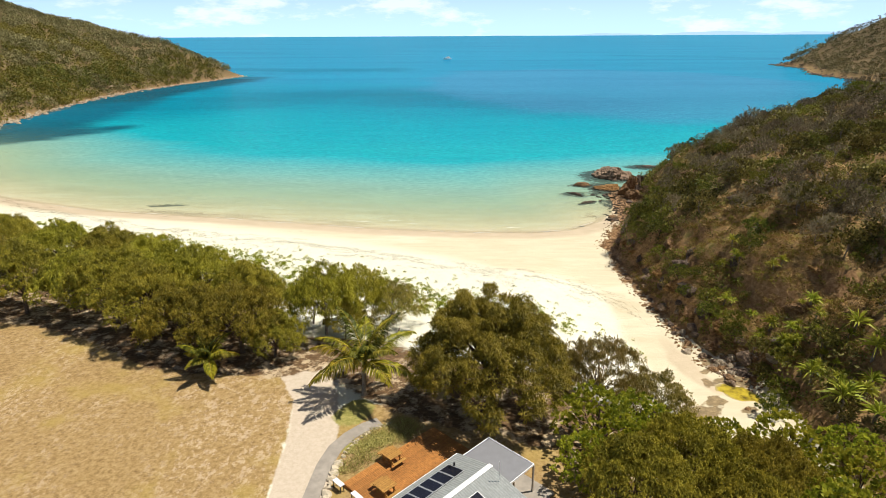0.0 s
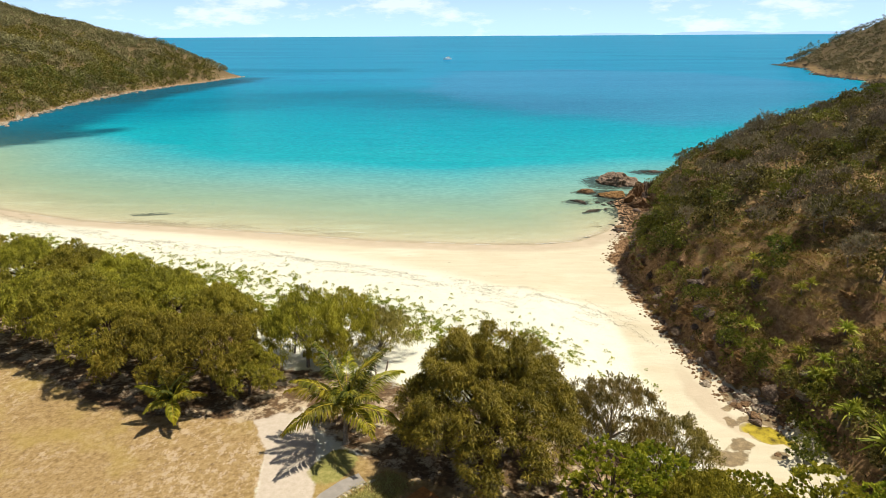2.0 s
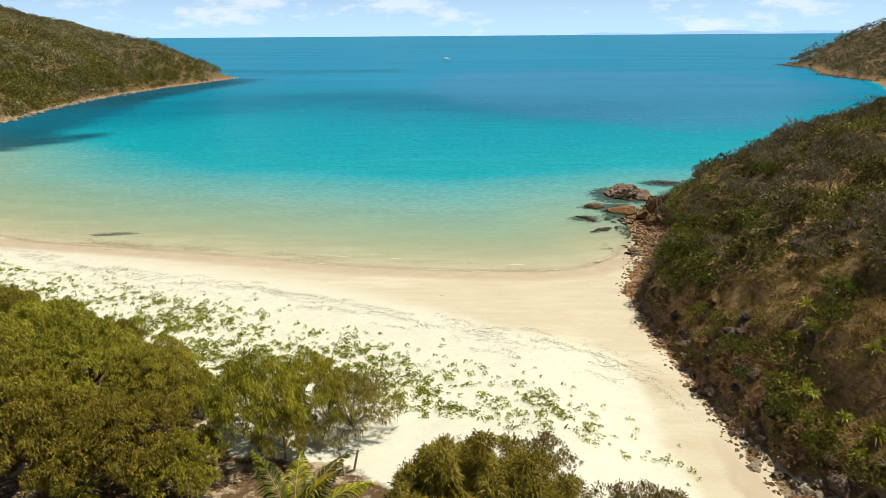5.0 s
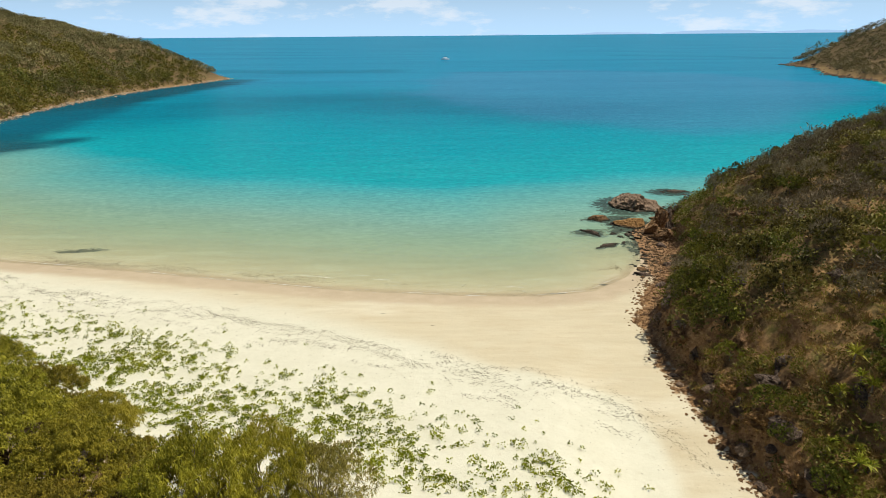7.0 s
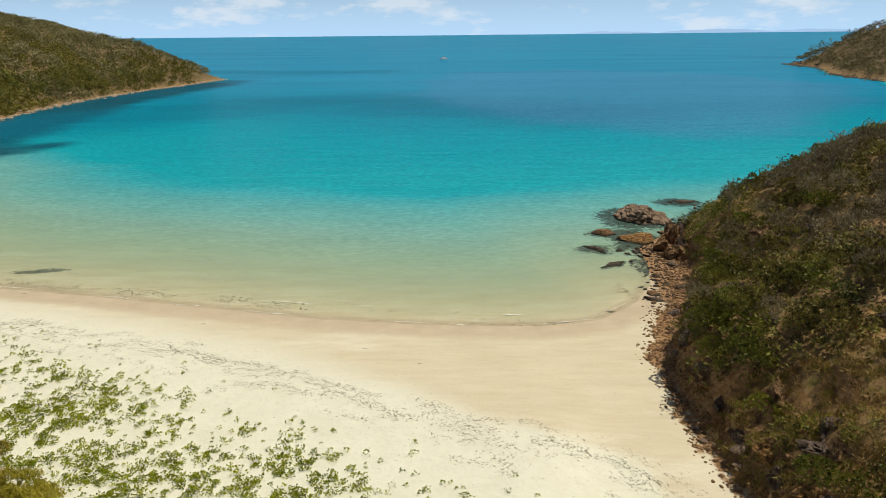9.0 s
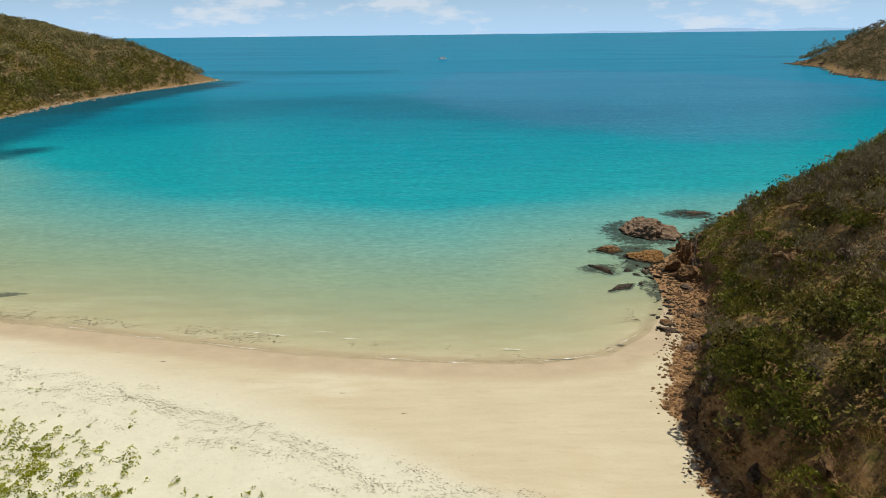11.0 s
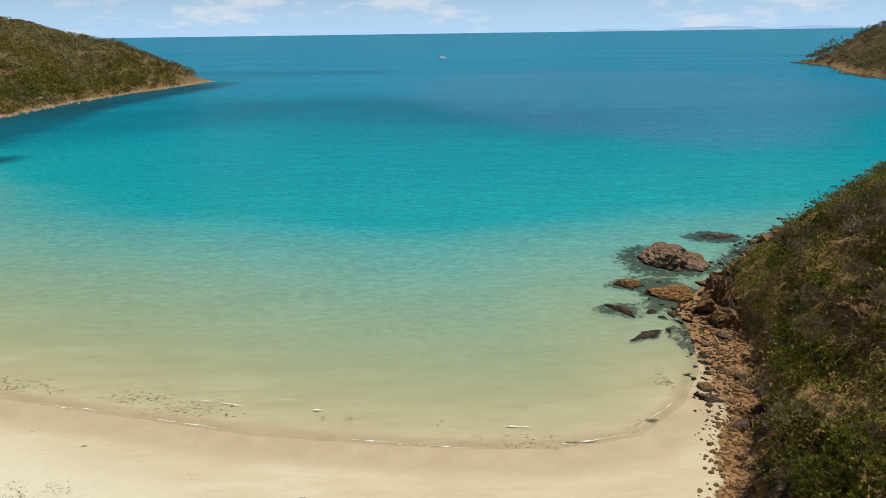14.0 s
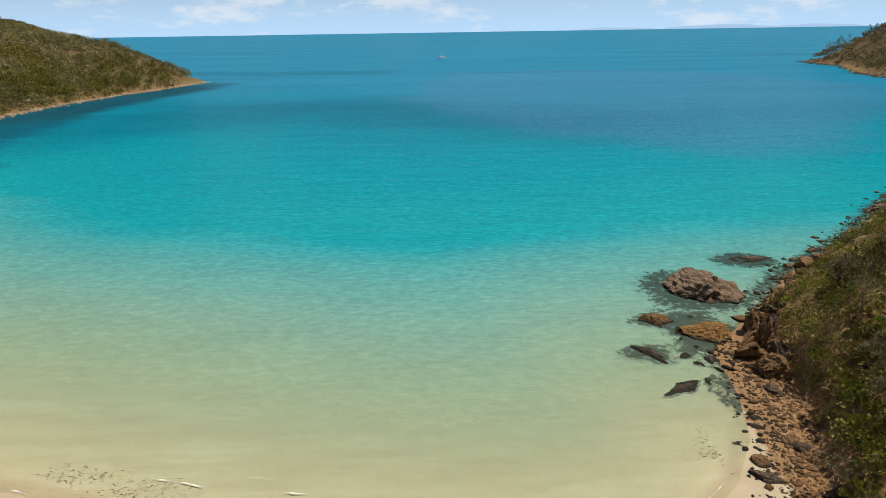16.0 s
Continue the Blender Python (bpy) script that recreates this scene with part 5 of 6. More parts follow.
for i in range(30):
    y = 52 + i * 1.62 + rng.uniform(-0.6, 0.6)
    xf = np.interp(y, [46, 57, 66, 76, 86, 95, 104], [30.8, 28.5, 27.8, 27.5, 28.9, 33.6, 38.8])
    w = rng.uniform(0.7, 1.7)
    x = xf + rng.uniform(0.4, 1.6)
    boulder(240 + i, x, y, (w * rng.uniform(0.6, 0.9), w, w * rng.uniform(0.6, 1.0)), (M_ROCK_RUST, M_ROCK, M_ROCK_DARK)[i % 3], "rust-brown broken rock face at the foot of the hill", rng.uniform(-30, 30), z=height(x, y) - 0.25, detail=4, rough=0.9, name="rock_outcrop")
spots = rng.uniform((30, 48), (62, 122), (260, 2))
_, od, oh, *_ = land(spots[:, 0], spots[:, 1])
for i, (x, y) in enumerate(spots[(oh > 2.5) & (oh < 20) & (od > 3)][:34]):
    w = rng.uniform(0.7, 1.8)
    boulder(280 + i, x, y, (w * rng.uniform(0.8, 1.4), w * 0.7, w * rng.uniform(0.6, 1.0)), (M_ROCK_DARK, M_ROCK, M_ROCK_RUST)[i % 3], "fissured %s rock ledge among the hillside grass" % ("dark grey", "brown", "rust-brown")[i % 3], rng.uniform(0, 180), z=height(x, y) - 0.1 * w, detail=4, rough=0.9, name="rock_outcrop")

# rubble along the foot of the hill
pieces, rng = [], np.random.default_rng(71)
protos = []
for s in range(6):
    bm = rock_mesh(300 + s, (1, 0.8, 0.65), 1, 0.6)
    bmesh.ops.triangulate(bm, faces=bm.faces)
    protos.append((np.array([tuple(v.co) for v in bm.verts]), np.array([[v.index for v in fc.verts] for fc in bm.faces])))
    bm.free()
rx, ry, _ = scatter(27000, 24, 46, 44, 124, 72)
_, rd, rh, *_ = land(rx, ry)
width = np.interp(ry, [44, 52, 60, 80, 96, 112, 124], [3.6, 2.8, 1.8, 2.4, 4.6, 7.0, 8.0])
prob = np.where(rh < 0, smooth(-width, -width * 0.25, rh), smooth(3.5, 0.5, rh)) * np.where(rd > -6, 1, 0)
keep = rng.random(len(rx)) < prob * np.interp(ry, [44, 85, 95, 124], [0.8, 0.8, 0.95, 0.95])
rx, ry = rx[keep], ry[keep]
rz = land(rx, ry)[0]
for i in range(len(rx)):
    pv, pf = protos[i % 6]
    s = min(0.7, 0.10 + rng.exponential(0.10))
    a = rng.uniform(0, 6.283)
    ca, sa = math.cos(a), math.sin(a)
    q = pv * s * (1, 1, 0.85)
    pieces.append((np.stack([q[:, 0] * ca - q[:, 1] * sa + rx[i], q[:, 0] * sa + q[:, 1] * ca + ry[i], q[:, 2] + rz[i] + 0.05 * s], 1), pf))
v, f = joined(pieces)
tagged(mesh_object("rubble", v, f, M_ROCK), "broken brown stones strewn along the hill foot", "stones", kind="stuff")

# scraggy small trees on the hill's crest and slope
shrubs = [tree("hill_shrub", "%s shrub growing on the hillside" % words, 90 + i, tall_, wide_, 8, 17, 7, mat, M_BARK_GREY, 0.05, blade=blade_, low=0.22, fork=0.2, gap=1.05, flat=0.7, droop=0.1, spread=0.5, category="shrub", group="shrubs of the hill")
          for i, (words, tall_, wide_, mat, blade_) in enumerate((("dark olive rounded", 2.3, 1.6, M_SCRUB, (0.34, 0.15)), ("grey twiggy half-bare", 2.6, 1.5, M_SCRUB_GREY, (0.55, 0.06)), ("dull green leafy", 2.0, 1.6, M_SCRUB_DEEP, (0.32, 0.16)), ("olive spreading", 1.7, 1.9, M_SCRUB, (0.34, 0.14)), ("fresh yellow-green leafy", 1.8, 1.5, M_SCRUB_GREEN, (0.32, 0.15))))]
sx_, sy_, rng = scatter(2600, 28, 90, 38, 135, 85)
_, sd_, sh_, *_ = land(sx_, sy_)
want = fractal(sx_, sy_, 12, 88, 3) + 0.14 * smooth(8, 18, sh_) - 0.35 * np.exp(-(((sx_ - 35) / 7) ** 2 + ((sy_ - 61) / 9) ** 2)) + 0.25 * np.exp(-(((sx_ - 45) / 9) ** 2 + ((sy_ - 80) / 8) ** 2))
fits = np.nonzero((sh_ > 1.0) & (sd_ > 2) & (sx_ < 0.74 * (sy_ + 6) + 4) & (want > 0.5) & (sh_ < 42) & ((sy_ > 56) | (sh_ > 9)))[0][:210]
for n_, i in enumerate(fits):
    plant(shrubs[(1, 0, 1, 2, 1, 3, 0)[n_ % 7]], sx_[i], sy_[i], rng.uniform(0, 360), rng.uniform(0.65, 1.35), sink=0.1)
for n_, (x, y, s) in enumerate(((31.9, 43.8, 0.8), (32.4, 42.2, 0.9), (31.8, 45.6, 0.7), (31.2, 41.0, 0.8), (30.0, 40.0, 0.9), (33.4, 44.6, 1.0), (32.6, 47.4, 0.8), (31.6, 51.6, 0.9), (30.6, 56.6, 0.8), (30.4, 60.6, 0.7), (30.0, 66.6, 0.8), (30.2, 70.4, 0.9), (31.0, 76.4, 1.1), (31.8, 80.0, 1.2), (33.6, 88.6, 1.2), (35.6, 92.6, 1.1), (38.6, 98.6, 1.2), (40.4, 103.0, 1.1), (42.6, 108.4, 1.1), (43.4, 113.6, 0.9), (36.0, 96.0, 0.9), (41.6, 100.6, 1.2))):
    plant(shrubs[(2, 4, 0, 4)[n_ % 4]], x, y, n_ * 50, s, sink=0.1)
for s in shrubs:
    put_away(s)
crest = tree("scrub_tree", "scraggy small tree on the hillside", 81, 3.4, 1.9, 8, 26, 9, M_SCRUB, M_BARK_GREY, 0.09, blade=(0.34, 0.14), low=0.4, fork=0.25, gap=1.0, flat=0.4, droop=0.1, spread=0.4, group="small trees of the hill")
bare = tree("scrub_tree", "half-bare grey small tree on the hillside", 82, 3.8, 1.8, 9, 12, 9, M_SCRUB_GREY, M_BARK_GREY, 0.08, blade=(0.4, 0.06), low=0.4, fork=0.3, gap=0.9, flat=0.3, droop=0.1, spread=0.4, group="small trees of the hill")
rng = np.random.default_rng(83)
for i, (x, y) in enumerate(((58.5, 128.0), (61.0, 129.5), (65.0, 128.5), (70.0, 126.0), (56.0, 124.0), (75.0, 118.0), (79.0, 122.0), (84.0, 128.0), (72.0, 105.0), (66.0, 96.0), (62.0, 110.0), (88.0, 140.0), (55.0, 92.0), (50.0, 84.0), (58.0, 80.0), (64.0, 86.0),
                            (46.0, 66.0), (52.0, 72.0), (45.0, 60.0), (34.0, 84.0), (33.0, 80.0), (36.0, 99.0), (90.0, 118.0), (82.0, 104.0), (96.0, 132.0), (104.0, 146.0), (54.0, 112.0), (48.0, 116.0), (42.0, 52.0), (49.0, 56.0), (36.0, 44.0), (40.0, 40.0), (33.0, 36.0), (38.0, 34.0))):
    plant((crest, bare)[i % 2], x, y, rng.uniform(0, 360), rng.uniform(0.7, 1.15))
put_away(crest)
put_away(bare)

# rocks along the far shores
rng = np.random.default_rng(84)
for line_, n_, spread, mat, words in (([(-173, 537), (-181, 483), (-191, 444), (-198, 389), (-197, 342), (-191, 300), (-184, 266), (-178, 236), (-172, 212)], 1500, 2.5, M_ROCK_CREAM, "cream and brown"), ([(311, 448), (319, 520), (364, 606), (371, 688), (430, 705)], 800, 4.0, M_ROCK_DARK, "dark brown"), ([(46, 130), (58, 144), (74, 156), (97, 179), (150, 225)], 800, 2.0, M_ROCK, "brown")):
    pieces = []
    seg = [math.dist(a, b) for a, b in zip(line_, line_[1:])]
    for i in range(n_):
        t = rng.uniform(0, sum(seg))
        j = 0
        while t > seg[j] and j < len(seg) - 1:
            t -= seg[j]
            j += 1
        x = line_[j][0] + (line_[j + 1][0] - line_[j][0]) * t / seg[j] + rng.normal(0, spread)
        y = line_[j][1] + (line_[j + 1][1] - line_[j][1]) * t / seg[j] + rng.normal(0, spread)
        s = min(2.2, (0.35 + rng.exponential(0.4)) * spread / 2.6)
        pv, pf = protos[i % 6]
        a = rng.uniform(0, 6.283)
        q = pv * s
        pieces.append((np.stack([q[:, 0] * math.cos(a) - q[:, 1] * math.sin(a) + x, q[:, 0] * math.sin(a) + q[:, 1] * math.cos(a) + y, q[:, 2] + max(-0.2, height(x, y))], 1), pf))
    v, f = joined(pieces)
    tagged(mesh_object("shore_rocks", v, f, mat), words + " broken rocks along the far shoreline", "stones", kind="stuff")

px_, py_ = np.array([393.0, 397, 401, 405, 398, 408, 420, 424]), np.array([683.0, 684, 679, 682, 676, 676, 668, 664])
clumps("pine_stand", "dark pines at the tip of the far headland", "woodland", px_, py_, np.array([2.8, 3.4, 3.9, 3.6, 2.8, 3.2, 2.6, 2.4]), 90, 0.7, 0.4, M_SCRUB_DEEP, np.random.default_rng(87), 2.2, 0.3)


# ---------------------------------------------------------------- the hut by the lawn
M_ROOF = plain("weathered_grey_steel", (0.27, 0.29, 0.285), 0.55, 0.0, 3.0, 0.15, 0.05)
M_RIDGE = plain("white_flashing", (0.78, 0.79, 0.80), 0.45, 0.0, 3.0, 0.06, 0.0)
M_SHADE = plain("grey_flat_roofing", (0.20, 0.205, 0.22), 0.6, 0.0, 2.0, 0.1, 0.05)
M_WALL = plain("pale_weatherboard", (0.52, 0.50, 0.45), 0.7, 0.0, 3.0, 0.12, 0.1)
M_TIMBER = plain("grey_timber", (0.42, 0.36, 0.28), 0.8, 0.0, 6.0, 0.2, 0.2)
M_DECK = plain("red_brown_decking", (0.35, 0.150, 0.036), 0.6, 0.0, 5.0, 0.3, 0.2, per_object=0.3)
M_TABLE = plain("orange_timber", (0.36, 0.19, 0.045), 0.6, 0.0, 5.0, 0.25, 0.2, per_object=0.2)
M_DARK = plain("dark_interior", (0.03, 0.03, 0.032), 0.5, 0.0, 3.0, 0.1, 0.0)
M_CELL = plain("solar_cells", (0.012, 0.013, 0.022), 0.2, 0.0, 3.0, 0.1, 0.0, spec=0.5)
M_ALU = plain("aluminium_frame", (0.7, 0.71, 0.72), 0.35, 0.6, 3.0, 0.05, 0.0)
M_WHITE = plain("white_paint", (0.72, 0.70, 0.74), 0.5, 0.0, 3.0, 0.06, 0.0)
M_GLASS = plain("dark_window_glass", (0.02, 0.025, 0.03), 0.08, 0.0, 3.0, 0.05, 0.0, spec=0.6)
M_CONCRETE = plain("grey_path_concrete", (0.30, 0.27, 0.23), 0.85, 0.0, 2.0, 0.2, 0.15)
M_EDGE_STONE = plain("cream_edging_stone", (0.50, 0.43, 0.32), 0.85, 0.0, 3.0, 0.25, 0.3, per_object=0.4)
M_HULL = plain("white_gelcoat", (0.88, 0.90, 0.93), 0.3, 0.0, 1.0, 0.04, 0.0)
M_CANOPY = plain("navy_canvas", (0.03, 0.04, 0.07), 0.7, 0.0, 2.0, 0.1, 0.0)
M_FOAM = plain("sea_foam", (0.84, 0.86, 0.82), 0.7, 0.0, 1.5, 0.08, 0.1)


def box_into(bm, lo, hi, bevel=0.0):
    """Adds a box between two corners, with softened edges."""
    m = Matrix.Translation([(a + b) / 2 for a, b in zip(lo, hi)]) @ Matrix.Diagonal([b - a for a, b in zip(lo, hi)] + [1])
    made = bmesh.ops.create_cube(bm, size=1.0, matrix=m)
    if bevel:
        edges = {e for v in made["verts"] for e in v.link_edges}
        bmesh.ops.bevel(bm, geom=list(edges), offset=bevel, segments=1, affect="EDGES")
    return bm


def box(lo, hi, bevel=0.01):
    return box_into(bmesh.new(), lo, hi, bevel)


BASE = 4.55
# local axes of the hut: x along the eaves towards the beach, y across the roof
hut = thing("hut", "low hut with corrugated grey gable roof, solar panels and deck", "hut", Matrix.Translation((1.07, 27.1, BASE)) @ Matrix(((0.7071, 0.7071, 0, 0), (0.7071, -0.7071, 0, 0), (0, 0, 1, 0), (0, 0, 0, 1))) @ Matrix.Diagonal((0.92, 0.92, 0.95, 1)))
LONG, HALF, EAVE, RISE = 10.0, 3.1, 2.45, 0.75


def roof_sheet(sign):
    """Ribbed steel sheets: ribs run down the slope."""
    bm = bmesh.new()
    n = int(LONG / 0.1)
    rows = []
    for i in range(n + 1):
        x = 0.25 - i * 0.1
        up = 0.035 if i % 2 else 0.0
        a = bm.verts.new((x, HALF - sign * 3.15, EAVE + up))
        b = bm.verts.new((x, HALF, EAVE + RISE + up))
        c = bm.verts.new((x, HALF, EAVE + RISE + up - 0.03))
        d = bm.verts.new((x, HALF - sign * 3.15, EAVE + up - 0.03))
        rows.append((a, b, c, d))
    for p, q in zip(rows, rows[1:]):
        for k in range(4):
            bm.faces.new((p[k], p[(k + 1) % 4], q[(k + 1) % 4], q[k]))
    bm.faces.new(rows[0])
    bm.faces.new(rows[-1])
    bmesh.ops.recalc_face_normals(bm, faces=bm.faces)
    return bm


part("roof", roof_sheet(1), M_ROOF, hut, "ribbed grey steel roof slope")
part("roof", roof_sheet(-1), M_ROOF, hut, "ribbed grey steel roof slope")
bm = box((-LONG, HALF - 0.19, EAVE + RISE - 0.02), (0.3, HALF + 0.19, EAVE + RISE + 0.06), 0.03)
part("ridge_cap", bm, M_RIDGE, hut, "white ridge flashing")
part("wall", box((-LONG + 0.4, 0.35, 0), (-0.25, 0.47, EAVE + 0.05)), M_WALL, hut)
part("wall", box((-LONG + 0.4, 5.7, 0), (-0.25, 5.82, EAVE + 0.05)), M_WALL, hut)
bm = box((-0.30, 0.474, 0), (-0.18, 5.696, EAVE), 0.005)
part("gable_wall", bm, M_WALL, hut)
bm = bmesh.new()
for x in (-0.30, -0.18):
    for p in ((x, 0.474, EAVE + 0.004), (x, 5.696, EAVE + 0.004), (x, HALF, EAVE + RISE - 0.06)):
        bm.verts.new(p)
bm.verts.ensure_lookup_table()
v_ = bm.verts
for idx in ((0, 1, 2), (3, 5, 4), (0, 3, 4, 1), (1, 4, 5, 2), (2, 5, 3, 0)):
    bm.faces.new([v_[i] for i in idx])
part("gable_infill", bm, M_WALL, hut)
part("wall", box((-LONG + 0.28, 0.35, 0), (-LONG + 0.396, 5.82, EAVE)), M_WALL, hut)
door = part("door", box((-0.178, 2.4, 0.05), (-0.13, 3.9, 2.1)), M_GLASS, hut, "dark glazed sliding door")
part("frame", box((-0.176, 2.3, 0.05), (-0.12, 2.396, 2.18)), M_ALU, door)
part("frame", box((-0.176, 3.904, 0.05), (-0.12, 4.0, 2.18)), M_ALU, door)
part("gutter", box((-LONG, -0.14, EAVE - 0.10), (0.25, -0.055, EAVE - 0.005), 0.02), M_RIDGE, hut)
part("gutter", box((-LONG, 6.255, EAVE - 0.10), (0.25, 6.34, EAVE - 0.005), 0.02), M_RIDGE, hut)
for x in (-1.1, -1.5):
    bm = bmesh.new()
    bmesh.ops.create_cone(bm, cap_ends=True, segments=10, radius1=0.07, radius2=0.07, depth=0.3, matrix=Matrix.Translation((x, 0.9, EAVE + 0.35)))
    part("vent_pipe", bm, M_DARK, hut)
bm = bmesh.new()
bmesh.ops.create_cone(bm, cap_ends=True, segments=8, radius1=0.025, radius2=0.02, depth=1.7, matrix=Matrix.Translation((-0.3, 4.3, EAVE + 1.2)))
part("aerial", bm, M_ALU, hut)

# flat shade roof of the porch with its timber frame
porch = part("porch_roof", box((0.30, 0.45, EAVE - 0.03), (3.15, 4.6, EAVE + 0.03)), M_SHADE, hut, "flat mid-grey porch roof sheet")
part("fascia", box((0.25, 0.39, EAVE - 0.08), (3.21, 0.446, EAVE + 0.06), 0.01), M_RIDGE, porch)
part("fascia", box((3.154, 0.45, EAVE - 0.08), (3.21, 4.66, EAVE + 0.06), 0.01), M_RIDGE, porch)
part("fascia", box((0.25, 4.604, EAVE - 0.08), (3.15, 4.66, EAVE + 0.06), 0.01), M_RIDGE, porch)
for x, y in ((3.18, 0.40), (3.18, 4.62), (0.9, 4.64)):
    part("post", box((x - 0.06, y - 0.06, 0.0), (x + 0.06, y + 0.06, EAVE - 0.104)), M_TIMBER, hut)
part("porch_floor", box((-0.1, 0.3, 0.02), (4.2, 5.9, 0.14)), M_CONCRETE, hut, "pale concrete porch slab")


def solar_panel(x, y0, sign):
    """One framed panel lying on the slope."""
    slope = math.atan2(RISE, 3.15) * sign
    m = Matrix.Translation((x, HALF - sign * (3.15 - y0 - 0.75), EAVE + (y0 + 0.75) / 3.15 * RISE + 0.10)) @ Matrix.Rotation(slope, 4, "X")
    bm = bmesh.new()
    for lo, hi in (((-0.47, -0.78, -0.02), (0.47, -0.74, 0.02)), ((-0.47, 0.74, -0.02), (0.47, 0.78, 0.02)), ((-0.47, -0.738, -0.02), (-0.43, 0.738, 0.02)), ((0.43, -0.738, -0.02), (0.47, 0.738, 0.02))):
        box_into(bm, lo, hi)
    bm.transform(m)
    panel = part("solar_panel", bm, M_ALU, hut, "dark solar panel in aluminium frame")
    for i in range(4):
        for j in range(6):
            cell = box((-0.425 + i * 0.2125 + 0.008, -0.73 + j * 0.2433 + 0.008, -0.012), (-0.425 + (i + 1) * 0.2125 - 0.008, -0.73 + (j + 1) * 0.2433 - 0.008, 0.006), 0)
            cell.transform(m)
            part("cell", cell, M_CELL, panel)


for k in range(6):
    solar_panel(-1.75 - k * 0.98, 0.55, 1)
for k in range(3):
    solar_panel(-2.6 - k * 0.98, 0.75, -1)

# deck of long boards on bearers
deck = thing("deck", "red-brown timber deck of long boards beside the hut", "deck", hut.matrix_world.copy())
plank_mesh = None
for i in range(39):
    y = -5.6 + i * 0.1435
    if plank_mesh is None:
        ob = part("plank", box((-6.0, 0, 0.30), (3.2, 0.134, 0.34), 0.006), M_DECK, deck)
        plank_mesh = ob.data
    else:
        ob = new("plank", plank_mesh)
        ob.parent = deck
    ob.location = (0, y, 0)
for x in (-5.9, -3.0, 0.0, 3.0):
    part("bearer", box((x - 0.06, -5.55, 0.0), (x + 0.06, -0.05, 0.296)), M_TIMBER, deck)
part("fascia", box((-6.06, -5.64, 0.05), (-6.004, 0.0, 0.33)), M_DECK, deck)
part("fascia", box((-6.0, -5.66, 0.05), (3.2, -5.604, 0.33)), M_DECK, deck)


def picnic_table(local_x, local_y, turn):
    top = thing("picnic_table", "square orange-stained timber picnic table with attached benches on the deck", "picnic table", hut.matrix_world @ pose(local_x, local_y, 0.345, 0, 0, turn), "picnic tables on the deck")
    for i in range(7):
        part("tabletop_board", box((-0.62, -0.62 + i * 0.178, 0.70), (0.62, -0.62 + i * 0.178 + 0.166, 0.74), 0.006), M_TABLE, top)
    for s in (-1, 1):
        part("seat", box((-0.6, s * 0.93 - 0.13, 0.40), (0.6, s * 0.93 + 0.13, 0.44), 0.006), M_TABLE, top)
        part("leg_frame", box((s * 0.42 - 0.04, -1.0, 0.33), (s * 0.42 + 0.04, 1.0, 0.396), 0.005), M_TABLE, top)
        for q in (-1, 1):
            bm = box((-0.04, -0.05, 0.0), (0.04, 0.05, 0.72), 0.005)
            bm.transform(Matrix.Translation((s * 0.42, q * 0.45, 0)))
            part("leg", bm, M_TABLE, top)
    return top


inv = hut.matrix_world.inverted()
for wx0, wy0 in (inland(-3.72, 31.77)[:2], inland(-3.9, 28.41)[:2]):
    q = inv @ Vector((wx0, wy0, BASE))
    picnic_table(q.x, q.y, 0)


def side_bench(x, y):
    q = inv @ Vector((*inland(x, y)[:2], BASE))
    top = thing("bench", "small white-topped bench at the deck edge", "bench", hut.matrix_world @ pose(q.x, q.y, 0.0, 0, 0, 90), "white benches by the deck")
    part("seat", box((-0.5, -0.2, 0.66), (0.5, 0.2, 0.72), 0.01), M_WHITE, top)
    for sx in (-0.42, 0.42):
        for sy in (-0.14, 0.14):
            part("leg", box((sx - 0.03, sy - 0.03, 0), (sx + 0.03, sy + 0.03, 0.658)), M_DARK, top)


side_bench(-7.35, 29.05)
side_bench(-5.85, 27.75)

# curved grey footpath with stone edging
PATH_MID = raised([(-9.3, 27.0), (-9.1, 29.5), (-8.9, 31.6), (-8.4, 33.6), (-7.5, 35.2), (-6.4, 36.4), (-5.2, 37.2)])
pv = []
for i, (x, y) in enumerate(PATH_MID):
    a, b = Vector(PATH_MID[max(i - 1, 0)]), Vector(PATH_MID[min(i + 1, len(PATH_MID) - 1)])
    w = (b - a).normalized()
    nrm = Vector((-w.y, w.x))
    for s, dz in ((-1, 0.0), (-0.9, 0.05), (0.9, 0.05), (1, 0.0)):
        p = Vector((x, y)) + nrm * s * 0.62
        pv.append((p.x, p.y, height(p.x, p.y) + dz - (0.1 if dz == 0 else 0)))
pf = [(i * 4 + k, i * 4 + k + 1, i * 4 + k + 5, i * 4 + k + 4) for i in range(len(PATH_MID) - 1) for k in range(3)]
tagged(mesh_object("footpath", np.array(pv), np.array(pf), M_CONCRETE), "narrow curved grey footpath beside the deck", "path", kind="structure")
edge_rng = np.random.default_rng(90)
for i in range(26):
    t = i / 25 * (len(PATH_MID) - 1)
    j = min(int(t), len(PATH_MID) - 2)
    x = PATH_MID[j][0] + (PATH_MID[j + 1][0] - PATH_MID[j][0]) * (t - j) + 0.88
    y = PATH_MID[j][1] + (PATH_MID[j + 1][1] - PATH_MID[j][1]) * (t - j) - 0.25
    s = edge_rng.uniform(0.14, 0.26) if i > 9 else edge_rng.uniform(0.25, 0.48)
    ob = boulder(400 + i, x, y, (s * 1.3, s, s * 0.8), M_EDGE_STONE, "cream edging stone along the footpath", edge_rng.uniform(0, 360), detail=2, name="edging_stone")
    ob["group"] = "edging stones of the footpath"

